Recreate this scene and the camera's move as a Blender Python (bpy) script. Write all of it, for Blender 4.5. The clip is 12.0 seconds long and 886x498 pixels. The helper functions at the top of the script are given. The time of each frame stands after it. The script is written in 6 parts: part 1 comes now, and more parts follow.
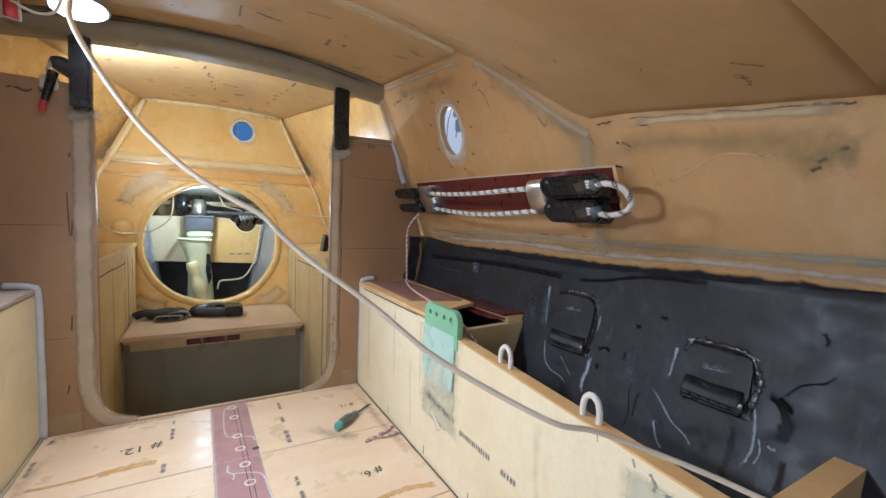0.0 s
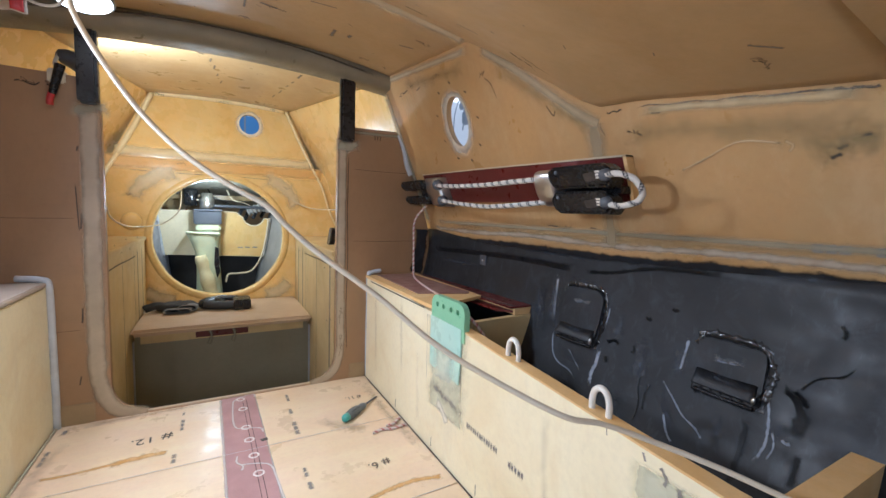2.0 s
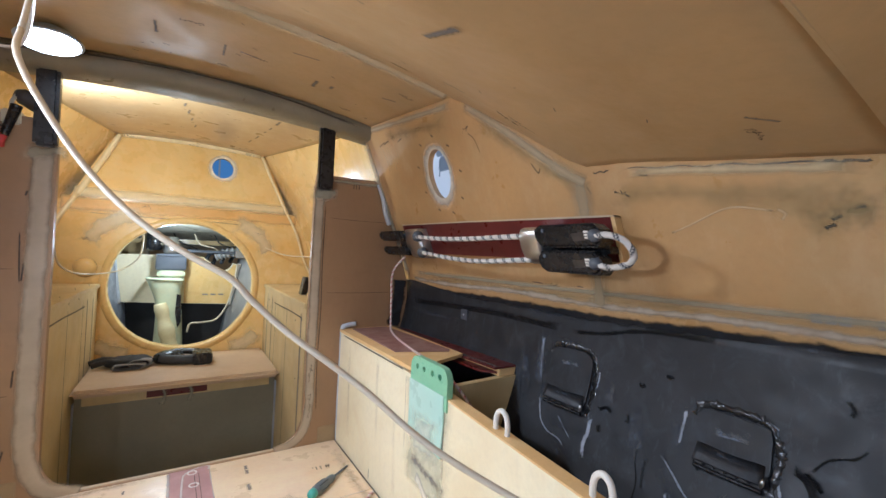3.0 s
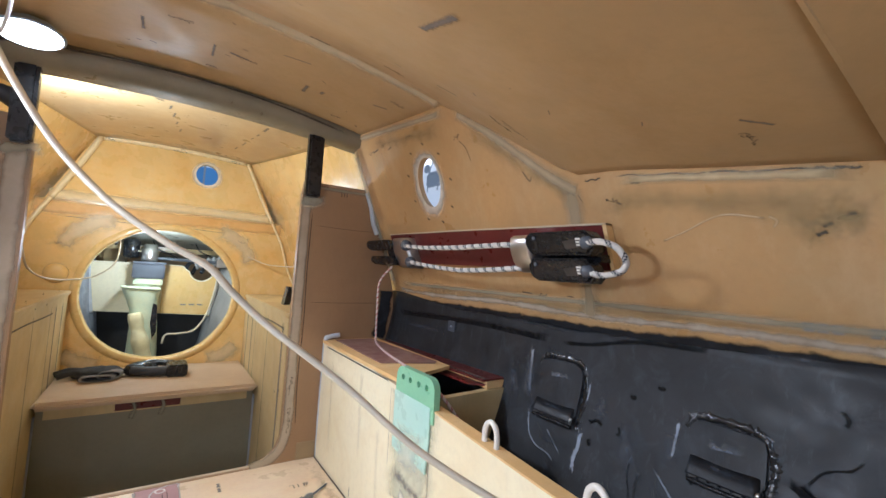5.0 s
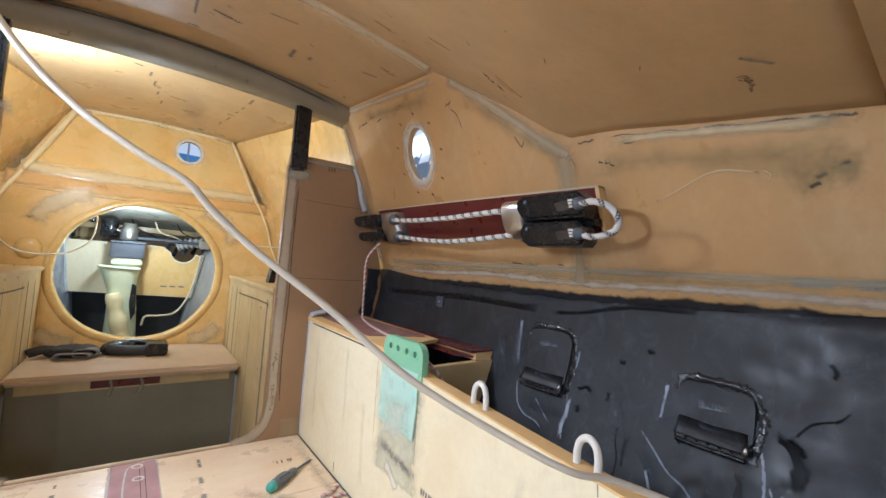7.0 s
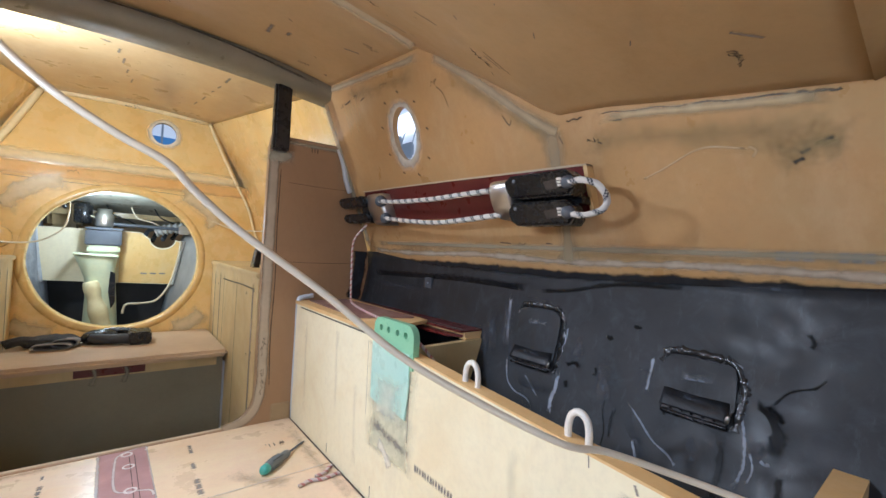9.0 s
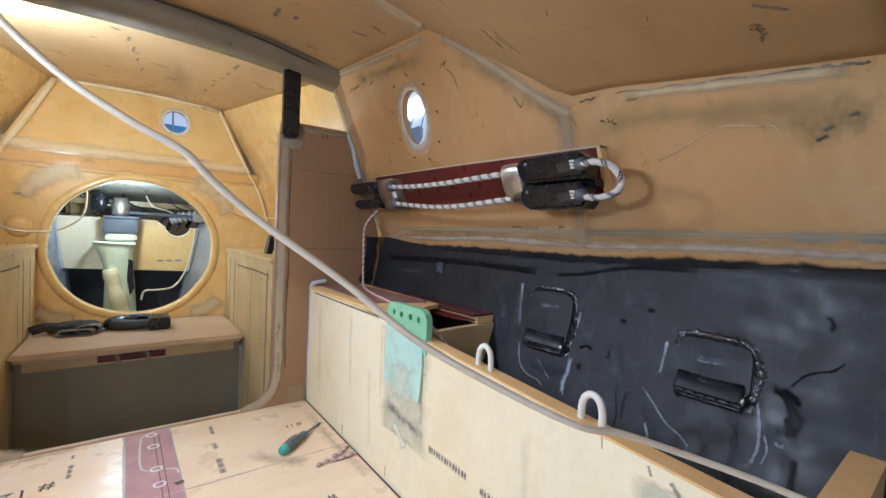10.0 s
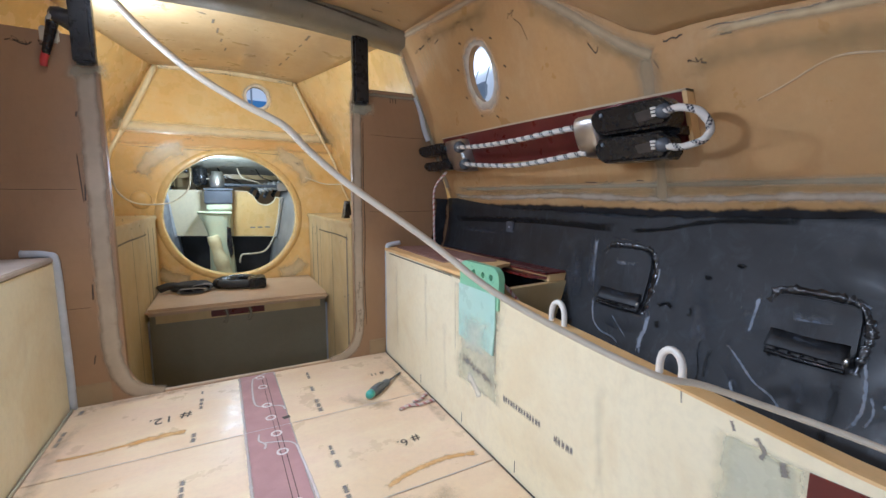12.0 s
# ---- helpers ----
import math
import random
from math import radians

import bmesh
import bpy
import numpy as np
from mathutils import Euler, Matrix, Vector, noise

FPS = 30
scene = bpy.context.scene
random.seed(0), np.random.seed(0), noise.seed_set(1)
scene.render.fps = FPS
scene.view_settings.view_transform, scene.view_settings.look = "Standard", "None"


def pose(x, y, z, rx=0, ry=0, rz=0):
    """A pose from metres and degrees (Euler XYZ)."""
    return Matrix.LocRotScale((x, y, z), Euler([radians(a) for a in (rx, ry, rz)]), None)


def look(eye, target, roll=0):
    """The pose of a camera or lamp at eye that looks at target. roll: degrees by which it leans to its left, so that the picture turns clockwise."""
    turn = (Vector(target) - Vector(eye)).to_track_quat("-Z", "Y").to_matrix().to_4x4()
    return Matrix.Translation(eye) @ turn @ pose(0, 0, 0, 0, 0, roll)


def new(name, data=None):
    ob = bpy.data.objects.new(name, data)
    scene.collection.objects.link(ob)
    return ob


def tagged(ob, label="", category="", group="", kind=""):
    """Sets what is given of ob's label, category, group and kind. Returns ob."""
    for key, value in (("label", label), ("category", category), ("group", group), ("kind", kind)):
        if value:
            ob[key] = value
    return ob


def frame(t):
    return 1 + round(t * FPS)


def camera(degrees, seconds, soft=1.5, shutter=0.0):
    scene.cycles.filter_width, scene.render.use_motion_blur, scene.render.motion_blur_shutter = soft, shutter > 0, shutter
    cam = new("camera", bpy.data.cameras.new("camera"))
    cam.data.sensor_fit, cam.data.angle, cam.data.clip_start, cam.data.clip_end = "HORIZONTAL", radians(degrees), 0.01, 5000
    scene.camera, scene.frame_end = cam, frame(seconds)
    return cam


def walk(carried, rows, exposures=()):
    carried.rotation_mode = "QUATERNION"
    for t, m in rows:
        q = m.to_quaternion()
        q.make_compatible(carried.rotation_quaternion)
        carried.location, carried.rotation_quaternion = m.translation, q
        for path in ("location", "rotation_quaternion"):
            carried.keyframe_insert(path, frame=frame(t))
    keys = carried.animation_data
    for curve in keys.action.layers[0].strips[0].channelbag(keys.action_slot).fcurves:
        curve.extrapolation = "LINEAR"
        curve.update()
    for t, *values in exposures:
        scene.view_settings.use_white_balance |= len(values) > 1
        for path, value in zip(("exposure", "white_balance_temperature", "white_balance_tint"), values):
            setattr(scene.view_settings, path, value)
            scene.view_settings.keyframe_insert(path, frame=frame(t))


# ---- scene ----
cam = camera(95.0, 12.0)
PATH = [
    (0, (0.166, 0.21, 0.702), (1.172, 1.933, 0.558), 2.1),
    (0.5, (0.17, 0.214, 0.699), (1.149, 1.949, 0.523), 1.8),
    (1, (0.17, 0.221, 0.694), (1.153, 1.953, 0.513), 1.8),
    (1.5, (0.161, 0.208, 0.699), (1.091, 1.977, 0.621), 1.6),
    (2, (0.171, 0.218, 0.697), (1.147, 1.955, 0.521), 1.9),
    (2.5, (0.183, 0.249, 0.731), (1.251, 1.94, 0.708), 2.1),
    (3, (0.182, 0.275, 0.731), (1.259, 1.959, 0.768), 2.6),
    (5, (0.187, 0.296, 0.706), (1.316, 1.941, 0.831), 3.6),
    (5.5, (0.167, 0.297, 0.697), (1.314, 1.931, 0.821), 3.5),
    (6, (0.163, 0.306, 0.68), (1.352, 1.908, 0.818), 3.4),
    (6.5, (0.191, 0.313, 0.646), (1.364, 1.929, 0.77), 3.9),
    (7, (0.199, 0.315, 0.636), (1.381, 1.925, 0.743), 4.2),
    (9, (0.195, 0.324, 0.635), (1.441, 1.888, 0.654), 3.1),
    (9.5, (0.195, 0.326, 0.635), (1.433, 1.897, 0.615), 2.7),
    (10, (0.192, 0.326, 0.635), (1.401, 1.918, 0.576), 2.5),
    (10.5, (0.187, 0.326, 0.632), (1.319, 1.971, 0.51), 2.3),
    (11, (0.181, 0.321, 0.631), (1.233, 2.014, 0.476), 1.9),
    (11.5, (0.175, 0.315, 0.632), (1.154, 2.047, 0.426), 1.3),
    (12, (0.172, 0.314, 0.632), (1.101, 2.067, 0.375), 0.4),
]
walk(cam, [(t, look(eye, target, roll)) for t, eye, target, roll in PATH],
     [(0, -0.02, 5120, 10), (2.5, 0.03, 5100, 10), (5.5, 0.12, 5120, 10), (9.5, 0.06, 5040, 10), (12, -0.1, 4900, 10)])

# ---- light ----
XC = 0.22  # the boat's centre line
world = bpy.data.worlds.new("world")
scene.world = world
world.use_nodes = True
wn = world.node_tree
sky = wn.nodes.new("ShaderNodeTexSky")
sky.sky_type, sky.sun_disc, sky.sun_elevation, sky.sun_rotation = "NISHITA", False, radians(40), radians(120)
wn.links.new(sky.outputs[0], wn.nodes["Background"].inputs[0])
wn.nodes["Background"].inputs[1].default_value = 0.1


def lamp_light(name, kind, place, power, colour, size=0.05, target=None, cone=None, spread=180):
    data = bpy.data.lights.new(name, kind)
    data.energy, data.color = power, colour
    if kind == "AREA":
        data.shape, data.size, data.spread = "DISK", size, radians(spread)
    else:
        data.shadow_soft_size = size
    if cone:
        data.spot_size, data.spot_blend = radians(cone), 0.6
    ob = new(name, data)
    ob.matrix_world = look(place, target) if target else pose(*place)
    return ob


LAMP = (-0.113, 1.62, 1.203)
lamp_light("work_lamp_light", "AREA", (LAMP[0], LAMP[1], LAMP[2] - 0.006), 7.8, (1.0, 0.97, 0.94), 0.11, (0.36, 0.95, 0.0), spread=115)
lamp_light("passage_lamp_light", "SPOT", (-0.168, 1.932, 1.115), 24.0, (1.0, 0.95, 0.80), 0.025, (0.42, 2.52, 1.22), 145)
lamp_light("engine_lamp_light", "POINT", (0.14, 2.96, 0.74), 4.6, (0.95, 1.0, 0.96), 0.03)
SECOND = (-0.40, 0.84, 0.87)
lamp_light("second_lamp_light", "AREA", (SECOND[0] + 0.004, SECOND[1], SECOND[2] - 0.002), 6.0, (1.0, 0.98, 0.95), 0.09, (0.80, 0.66, 0.62))
# Cool fill lamp added behind the camera; no opening stands there.
lamp_light("cool_fill_light", "AREA", (-0.15, -0.45, 0.74), 4.2, (0.82, 0.91, 1.0), 0.45, (0.5, 0.8, 0.2))


# ---- materials ----
def surface(name, colour, other=None, grain=40.0, stain=4.0, rough=0.5, rough_var=0.15, bump=0.15, metal=0.0, stretch=(1, 1, 1), spots=None, coat=0.0, mix=0.5, spec=0.5, streaks=None):
    """A node material with a fine grain, larger stains, uneven gloss and relief."""
    m = bpy.data.materials.new(name)
    m.use_nodes = True
    nt = m.node_tree
    b = nt.nodes["Principled BSDF"]
    geo = nt.nodes.new("ShaderNodeNewGeometry")
    mp = nt.nodes.new("ShaderNodeMapping")
    mp.inputs["Scale"].default_value = stretch
    nt.links.new(geo.outputs["Position"], mp.inputs[0])

    def tex(scale, detail=5.0, rgh=0.6, dist=0.0):
        n = nt.nodes.new("ShaderNodeTexNoise")
        n.inputs["Scale"].default_value, n.inputs["Detail"].default_value = scale, detail
        n.inputs["Roughness"].default_value, n.inputs["Distortion"].default_value = rgh, dist
        nt.links.new(mp.outputs[0], n.inputs["Vector"])
        return n.outputs["Fac"]

    def ramp(sock, lo, hi):
        r = nt.nodes.new("ShaderNodeMapRange")
        r.inputs[1].default_value, r.inputs[2].default_value = lo, hi
        nt.links.new(sock, r.inputs[0])
        return r.outputs[0]

    def blend(fac, a, c, mode="MIX"):
        x = nt.nodes.new("ShaderNodeMix")
        x.data_type, x.blend_type = "RGBA", mode
        if isinstance(fac, float):
            x.inputs[0].default_value = fac
        else:
            nt.links.new(fac, x.inputs[0])
        for sock, v in ((x.inputs[6], a), (x.inputs[7], c)):
            if isinstance(v, tuple):
                sock.default_value = (*v, 1)
            else:
                nt.links.new(v, sock)
        return x.outputs[2]

    def scaled(sock, k):
        x = nt.nodes.new("ShaderNodeMath")
        x.operation = "MULTIPLY"
        x.inputs[1].default_value = k
        nt.links.new(sock, x.inputs[0])
        return x.outputs[0]

    other = other or tuple(c * 0.78 for c in colour)
    big, fine = tex(stain, 4, 0.55, 0.4), tex(grain, 6, 0.7)
    col = blend(scaled(ramp(big, 0.35, 0.7), mix * 2 if mix < 0.5 else 1.0), colour, other)
    col = blend(scaled(ramp(fine, 0.45, 0.8), 0.35), col, tuple(c * 0.72 for c in colour))
    if spots:
        scale, lo, hi, sc = spots
        col = blend(ramp(tex(scale, 6, 0.65, 0.8), lo, hi), col, sc)
    if streaks:
        # long soft runs: a noise drawn out along one axis
        axis, lo, hi, sc = streaks
        mp2 = nt.nodes.new("ShaderNodeMapping")
        mp2.inputs["Scale"].default_value = axis
        nt.links.new(geo.outputs["Position"], mp2.inputs[0])
        n2 = nt.nodes.new("ShaderNodeTexNoise")
        n2.inputs["Scale"].default_value, n2.inputs["Detail"].default_value, n2.inputs["Roughness"].default_value = 1.0, 7, 0.72
        nt.links.new(mp2.outputs[0], n2.inputs["Vector"])
        col = blend(ramp(n2.outputs["Fac"], lo, hi), col, sc)
    nt.links.new(col, b.inputs["Base Color"])
    rr = nt.nodes.new("ShaderNodeMapRange")
    rr.inputs[3].default_value, rr.inputs[4].default_value = max(0.04, rough - rough_var), min(1, rough + rough_var)
    rr.inputs[1].default_value, rr.inputs[2].default_value = 0.3, 0.7
    nt.links.new(tex(stain * 3.1, 5), rr.inputs[0])
    nt.links.new(rr.outputs[0], b.inputs["Roughness"])
    b.inputs["Metallic"].default_value = metal
    b.inputs["Specular IOR Level"].default_value = spec
    b.inputs["Coat Weight"].default_value, b.inputs["Coat Roughness"].default_value = coat, 0.12
    if bump:
        bp = nt.nodes.new("ShaderNodeBump")
        bp.inputs["Strength"].default_value, bp.inputs["Distance"].default_value = bump, 0.004
        add = nt.nodes.new("ShaderNodeMath")
        add.operation = "ADD"
        nt.links.new(fine, add.inputs[0])
        nt.links.new(scaled(big, 2.0), add.inputs[1])
        nt.links.new(add.outputs[0], bp.inputs["Height"])
        nt.links.new(bp.outputs[0], b.inputs["Normal"])
    return m


def glow(name, colour, power):
    m = bpy.data.materials.new(name)
    m.use_nodes = True
    b = m.node_tree.nodes["Principled BSDF"]
    b.inputs["Base Color"].default_value = (*colour, 1)
    b.inputs["Emission Color"].default_value, b.inputs["Emission Strength"].default_value = (*colour, 1), power
    return m


TAN = surface("resin_coated_tan_core", (0.52, 0.310, 0.122), (0.44, 0.265, 0.105), 55, 3.0, 0.40, 0.16, 0.08, coat=0.2, spots=(5, 0.48, 0.85, (0.45, 0.31, 0.14)), streaks=((8, 8, 2.5), 0.52, 0.95, (0.60, 0.42, 0.23)))
DECK = surface("deck_underside_tan", (0.55, 0.37, 0.175), (0.49, 0.33, 0.15), 60, 2.5, 0.46, 0.14, 0.07, spots=(5, 0.48, 0.85, (0.47, 0.33, 0.17)), streaks=((6, 12, 6), 0.54, 0.95, (0.46, 0.29, 0.12)))
AMBER = surface("amber_resin_panel", (0.82, 0.58, 0.22), (0.78, 0.48, 0.14), 45, 3.5, 0.30, 0.16, 0.14, coat=0.6, streaks=((7, 7, 5), 0.52, 0.95, (0.86, 0.70, 0.38)), spots=(6, 0.45, 0.9, (0.80, 0.58, 0.25)))
ORANGE = surface("orange_resin_fold", (0.76, 0.44, 0.14), (0.80, 0.52, 0.20), 45, 4, 0.32, 0.12, 0.15, coat=0.3)
CREAM = surface("cream_core_panel", (0.90, 0.83, 0.60), (0.86, 0.77, 0.52), 60, 3.0, 0.46, 0.14, 0.05, spots=(4, 0.5, 0.9, (0.74, 0.60, 0.35)), streaks=((11, 11, 3), 0.55, 1.05, (0.66, 0.58, 0.42)))
YELLOW = surface("yellow_core_panel", (0.68, 0.53, 0.26), (0.58, 0.43, 0.20), 60, 5.0, 0.5, 0.12, 0.06, spots=(6, 0.5, 0.9, (0.56, 0.43, 0.22)), streaks=((16, 16, 3), 0.55, 1.0, (0.40, 0.32, 0.18)))
FLOOR = surface("salmon_core_floor", (0.80, 0.61, 0.43), (0.77, 0.59, 0.36), 70, 3.0, 0.36, 0.16, 0.04, streaks=((3, 7, 4), 0.46, 0.8, (0.86, 0.74, 0.48)), spots=(5, 0.56, 0.85, (0.76, 0.52, 0.28)))
BROWN = surface("brown_core_bulkhead", (0.37, 0.225, 0.115), (0.32, 0.195, 0.10), 55, 3.0, 0.48, 0.12, 0.05, stretch=(1, 1, 0.5), streaks=((4, 4, 22), 0.5, 1.0, (0.30, 0.185, 0.095)))
TAPE = surface("fibreglass_tape", (0.47, 0.43, 0.31), (0.40, 0.36, 0.25), 160, 7, 0.42, 0.15, 0.25)
PALE = surface("pale_filler_fillet", (0.62, 0.52, 0.35), (0.52, 0.42, 0.27), 90, 8, 0.5, 0.15, 0.15)
GREY = surface("grey_primed_riser", (0.27, 0.25, 0.175), (0.23, 0.21, 0.145), 60, 4, 0.55, 0.12, 0.06)
BLACK = surface("black_epoxy_hull", (0.016, 0.016, 0.017), (0.026, 0.027, 0.031), 45, 6, 0.44, 0.14, 0.02, spots=(16.0, 0.52, 0.75, (0.036, 0.039, 0.046)), spec=0.32, streaks=((42, 42, 9), 0.57, 0.85, (0.065, 0.071, 0.085)))
BLACKPAD = surface("black_carbon_pad", (0.010, 0.010, 0.011), (0.017, 0.017, 0.019), 120, 12, 0.24, 0.10, 0.06)
BLACKTAPE = surface("black_carbon_wrap", (0.012, 0.012, 0.013), (0.03, 0.03, 0.03), 150, 15, 0.3, 0.12, 0.3)
MAROON = surface("maroon_laminate", (0.135, 0.022, 0.018), (0.10, 0.016, 0.014), 80, 9, 0.35, 0.12, 0.1, coat=0.2)
WOOD = surface("cut_core_edge", (0.80, 0.55, 0.25), (0.74, 0.47, 0.18), 120, 12, 0.6, 0.1, 0.15)


# ---- mesh helpers ----
def part(name, bm, material, parent=None, label="", smooth=False):
    me = bpy.data.meshes.new(name)
    bmesh.ops.recalc_face_normals(bm, faces=bm.faces[:])
    if smooth:
        for f in bm.faces:
            f.smooth = True
    bm.to_mesh(me)
    bm.free()
    me.materials.append(material)
    ob = new(name, me)
    if parent:
        ob.parent = parent
    if label:
        ob["label"] = label
    return ob


def thing(name, label, category, group="", kind="", place=(0, 0, 0)):
    ob = new(name)
    ob.location = place
    return tagged(ob, label, category, group, kind)


def box(lo, hi, bevel=0.0, bm=None):
    bm = bm or bmesh.new()
    made = bmesh.ops.create_cube(bm, size=1.0)["verts"]
    for v in made:
        v.co = Vector([lo[i] + (v.co[i] + 0.5) * (hi[i] - lo[i]) for i in range(3)])
    if bevel:
        edges = list({e for v in made for e in v.link_edges})
        bmesh.ops.bevel(bm, geom=edges, offset=bevel, segments=2, affect="EDGES")
    return bm


def sheet(outline, to_world, depth, holes=()):
    """A panel with thickness: a 2D outline with holes, laid into the world by to_world(u, v, w), w from 0 to depth."""
    bm = bmesh.new()
    edges = []
    for ring in (outline, *holes):
        vs = [bm.verts.new((u, v, 0)) for u, v in ring]
        edges += [bm.edges.new((vs[i], vs[(i + 1) % len(vs)])) for i in range(len(vs))]
    bmesh.ops.triangle_fill(bm, edges=edges, use_beauty=True, use_dissolve=False)
    made = bmesh.ops.extrude_face_region(bm, geom=bm.faces[:])
    for g in made["geom"]:
        if isinstance(g, bmesh.types.BMVert):
            g.co.z = 1.0
    for v in bm.verts:
        v.co = Vector(to_world(v.co.x, v.co.y, v.co.z * depth))
    return bm


def ring(u, v, ru, rv, n=40, lean=0.0):
    c, s = math.cos(lean), math.sin(lean)
    return [(u + ru * math.cos(a) * c - rv * math.sin(a) * s, v + ru * math.cos(a) * s + rv * math.sin(a) * c) for a in (2 * math.pi * i / n for i in range(n))]


def patch(f, nu, nv, depth=(0, 0, 0.02)):
    """A sheet of surface f(u, v), u and v from 0 to 1, with thickness along depth."""
    bm = bmesh.new()
    d = Vector(depth)
    grids = []
    for off in (Vector((0, 0, 0)), d):
        grids.append([[bm.verts.new(Vector(f(i / nu, j / nv)) + off) for j in range(nv + 1)] for i in range(nu + 1)])
    a, b = grids
    for i in range(nu):
        for j in range(nv):
            bm.faces.new((a[i][j], a[i + 1][j], a[i + 1][j + 1], a[i][j + 1]))
            bm.faces.new((b[i][j], b[i][j + 1], b[i + 1][j + 1], b[i + 1][j]))
    rim = [(i, 0) for i in range(nu)] + [(nu, j) for j in range(nv)] + [(i, nv) for i in range(nu, 0, -1)] + [(0, j) for j in range(nv, 0, -1)]
    for k, (i, j) in enumerate(rim):
        p, q = rim[(k + 1) % len(rim)]
        bm.faces.new((a[i][j], b[i][j], b[p][q], a[p][q]))
    return bm


def spline(points, n=8):
    P = [Vector(p) for p in points]
    P = [2 * P[0] - P[1], *P, 2 * P[-1] - P[-2]]
    out = []
    for i in range(1, len(P) - 2):
        a, b, c, d = P[i - 1], P[i], P[i + 1], P[i + 2]
        for k in range(n):
            u = k / n
            out.append(0.5 * (2 * b + (c - a) * u + (2 * a - 5 * b + 4 * c - d) * u * u + (3 * b - a - 3 * c + d) * u ** 3))
    return out + [P[-2]]


def tube(points, r, sides=10, smooth=True, n=8, bm=None, flat=1.0):
    """A round bar along a spline; r is a radius, or a function of the share of the way."""
    line = spline(points, n) if smooth else [Vector(p) for p in points]
    bm = bm or bmesh.new()
    rings, up = [], Vector((0.13, 0.21, 0.97))
    for i, p in enumerate(line):
        d = (line[min(i + 1, len(line) - 1)] - line[max(i - 1, 0)]).normalized()
        s = d.cross(up)
        if s.length < 0.1:
            s = d.cross(Vector((1, 0, 0)))
        s.normalize()
        t = s.cross(d)
        rad = r(i / (len(line) - 1)) if callable(r) else r
        rings.append([bm.verts.new(p + rad * (math.cos(a) * s + flat * math.sin(a) * t)) for a in (2 * math.pi * k / sides for k in range(sides))])
    for a, b in zip(rings, rings[1:]):
        for k in range(sides):
            bm.faces.new((a[k], a[(k + 1) % sides], b[(k + 1) % sides], b[k]))
    bm.faces.new(rings[0])
    bm.faces.new(rings[-1][::-1])
    return bm


def ribbon(points, width, lift, normal, to=None, n=6):
    """A thin raised band along a line, on a surface with that normal. Its UVs run along (0 to 1) and across (0 to 1)."""
    line = spline(points, n)
    bm = bmesh.new()
    lay = bm.loops.layers.uv.new("band")
    nor = Vector(normal).normalized()
    rows = []
    for i, p in enumerate(line):
        d = (line[min(i + 1, len(line) - 1)] - line[max(i - 1, 0)]).normalized()
        s = d.cross(nor).normalized()
        wob = 1 + 0.15 * noise.noise(p * 25)
        rows.append([bm.verts.new(p + s * (k * width * 0.5 * wob) + nor * h) for k, h in ((-1, 0.0003), (-0.6, lift * 0.75), (0, lift), (0.6, lift * 0.75), (1, 0.0003))])
    across, m = (0.0, 0.2, 0.5, 0.8, 1.0), len(rows) - 1
    for i, (a, b) in enumerate(zip(rows, rows[1:])):
        for k in range(4):
            f = bm.faces.new((a[k], a[k + 1], b[k + 1], b[k]))
            for lp, (u, v) in zip(f.loops, ((i / m, across[k]), (i / m, across[k + 1]), ((i + 1) / m, across[k + 1]), ((i + 1) / m, across[k]))):
                lp[lay].uv = (u, v)
    return bm


def soft(m, ragged=0.5, scale=60.0, cover=1.0, ends=0.12, reach=0.8):
    """A copy of a material that thins out at a band's edges and ends, raggedly, as brushed resin and rubbed marks do."""
    m = m.copy()
    nt = m.node_tree
    b = nt.nodes["Principled BSDF"]
    uv = nt.nodes.new("ShaderNodeUVMap")
    uv.uv_map = "band"
    sep = nt.nodes.new("ShaderNodeSeparateXYZ")
    nt.links.new(uv.outputs[0], sep.inputs[0])

    def calc(op, a, c):
        x = nt.nodes.new("ShaderNodeMath")
        x.operation = op
        for sock, v in ((x.inputs[0], a), (x.inputs[1], c)):
            if isinstance(v, (int, float)):
                sock.default_value = v
            else:
                nt.links.new(v, sock)
        return x.outputs[0]

    def tent(sock):
        return calc("SUBTRACT", 1.0, calc("ABSOLUTE", calc("SUBTRACT", calc("MULTIPLY", sock, 2.0), 1.0), 0.0))

    geo = nt.nodes.new("ShaderNodeNewGeometry")
    n = nt.nodes.new("ShaderNodeTexNoise")
    n.inputs["Scale"].default_value, n.inputs["Detail"].default_value, n.inputs["Roughness"].default_value = scale, 6, 0.7
    nt.links.new(geo.outputs["Position"], n.inputs["Vector"])
    edge = calc("MINIMUM", calc("MULTIPLY", tent(sep.outputs[1]), 1.8), calc("MULTIPLY", tent(sep.outputs[0]), 1.0 / max(ends, 0.01)))
    val = calc("ADD", edge, calc("MULTIPLY", calc("SUBTRACT", n.outputs["Fac"], 0.62), 3.0 * ragged))
    mr = nt.nodes.new("ShaderNodeMapRange")
    mr.inputs[1].default_value, mr.inputs[2].default_value, mr.inputs[4].default_value = 0.0, reach, cover
    mr.interpolation_type = "SMOOTHSTEP"
    nt.links.new(val, mr.inputs[0])
    nt.links.new(mr.outputs[0], b.inputs["Alpha"])
    return m


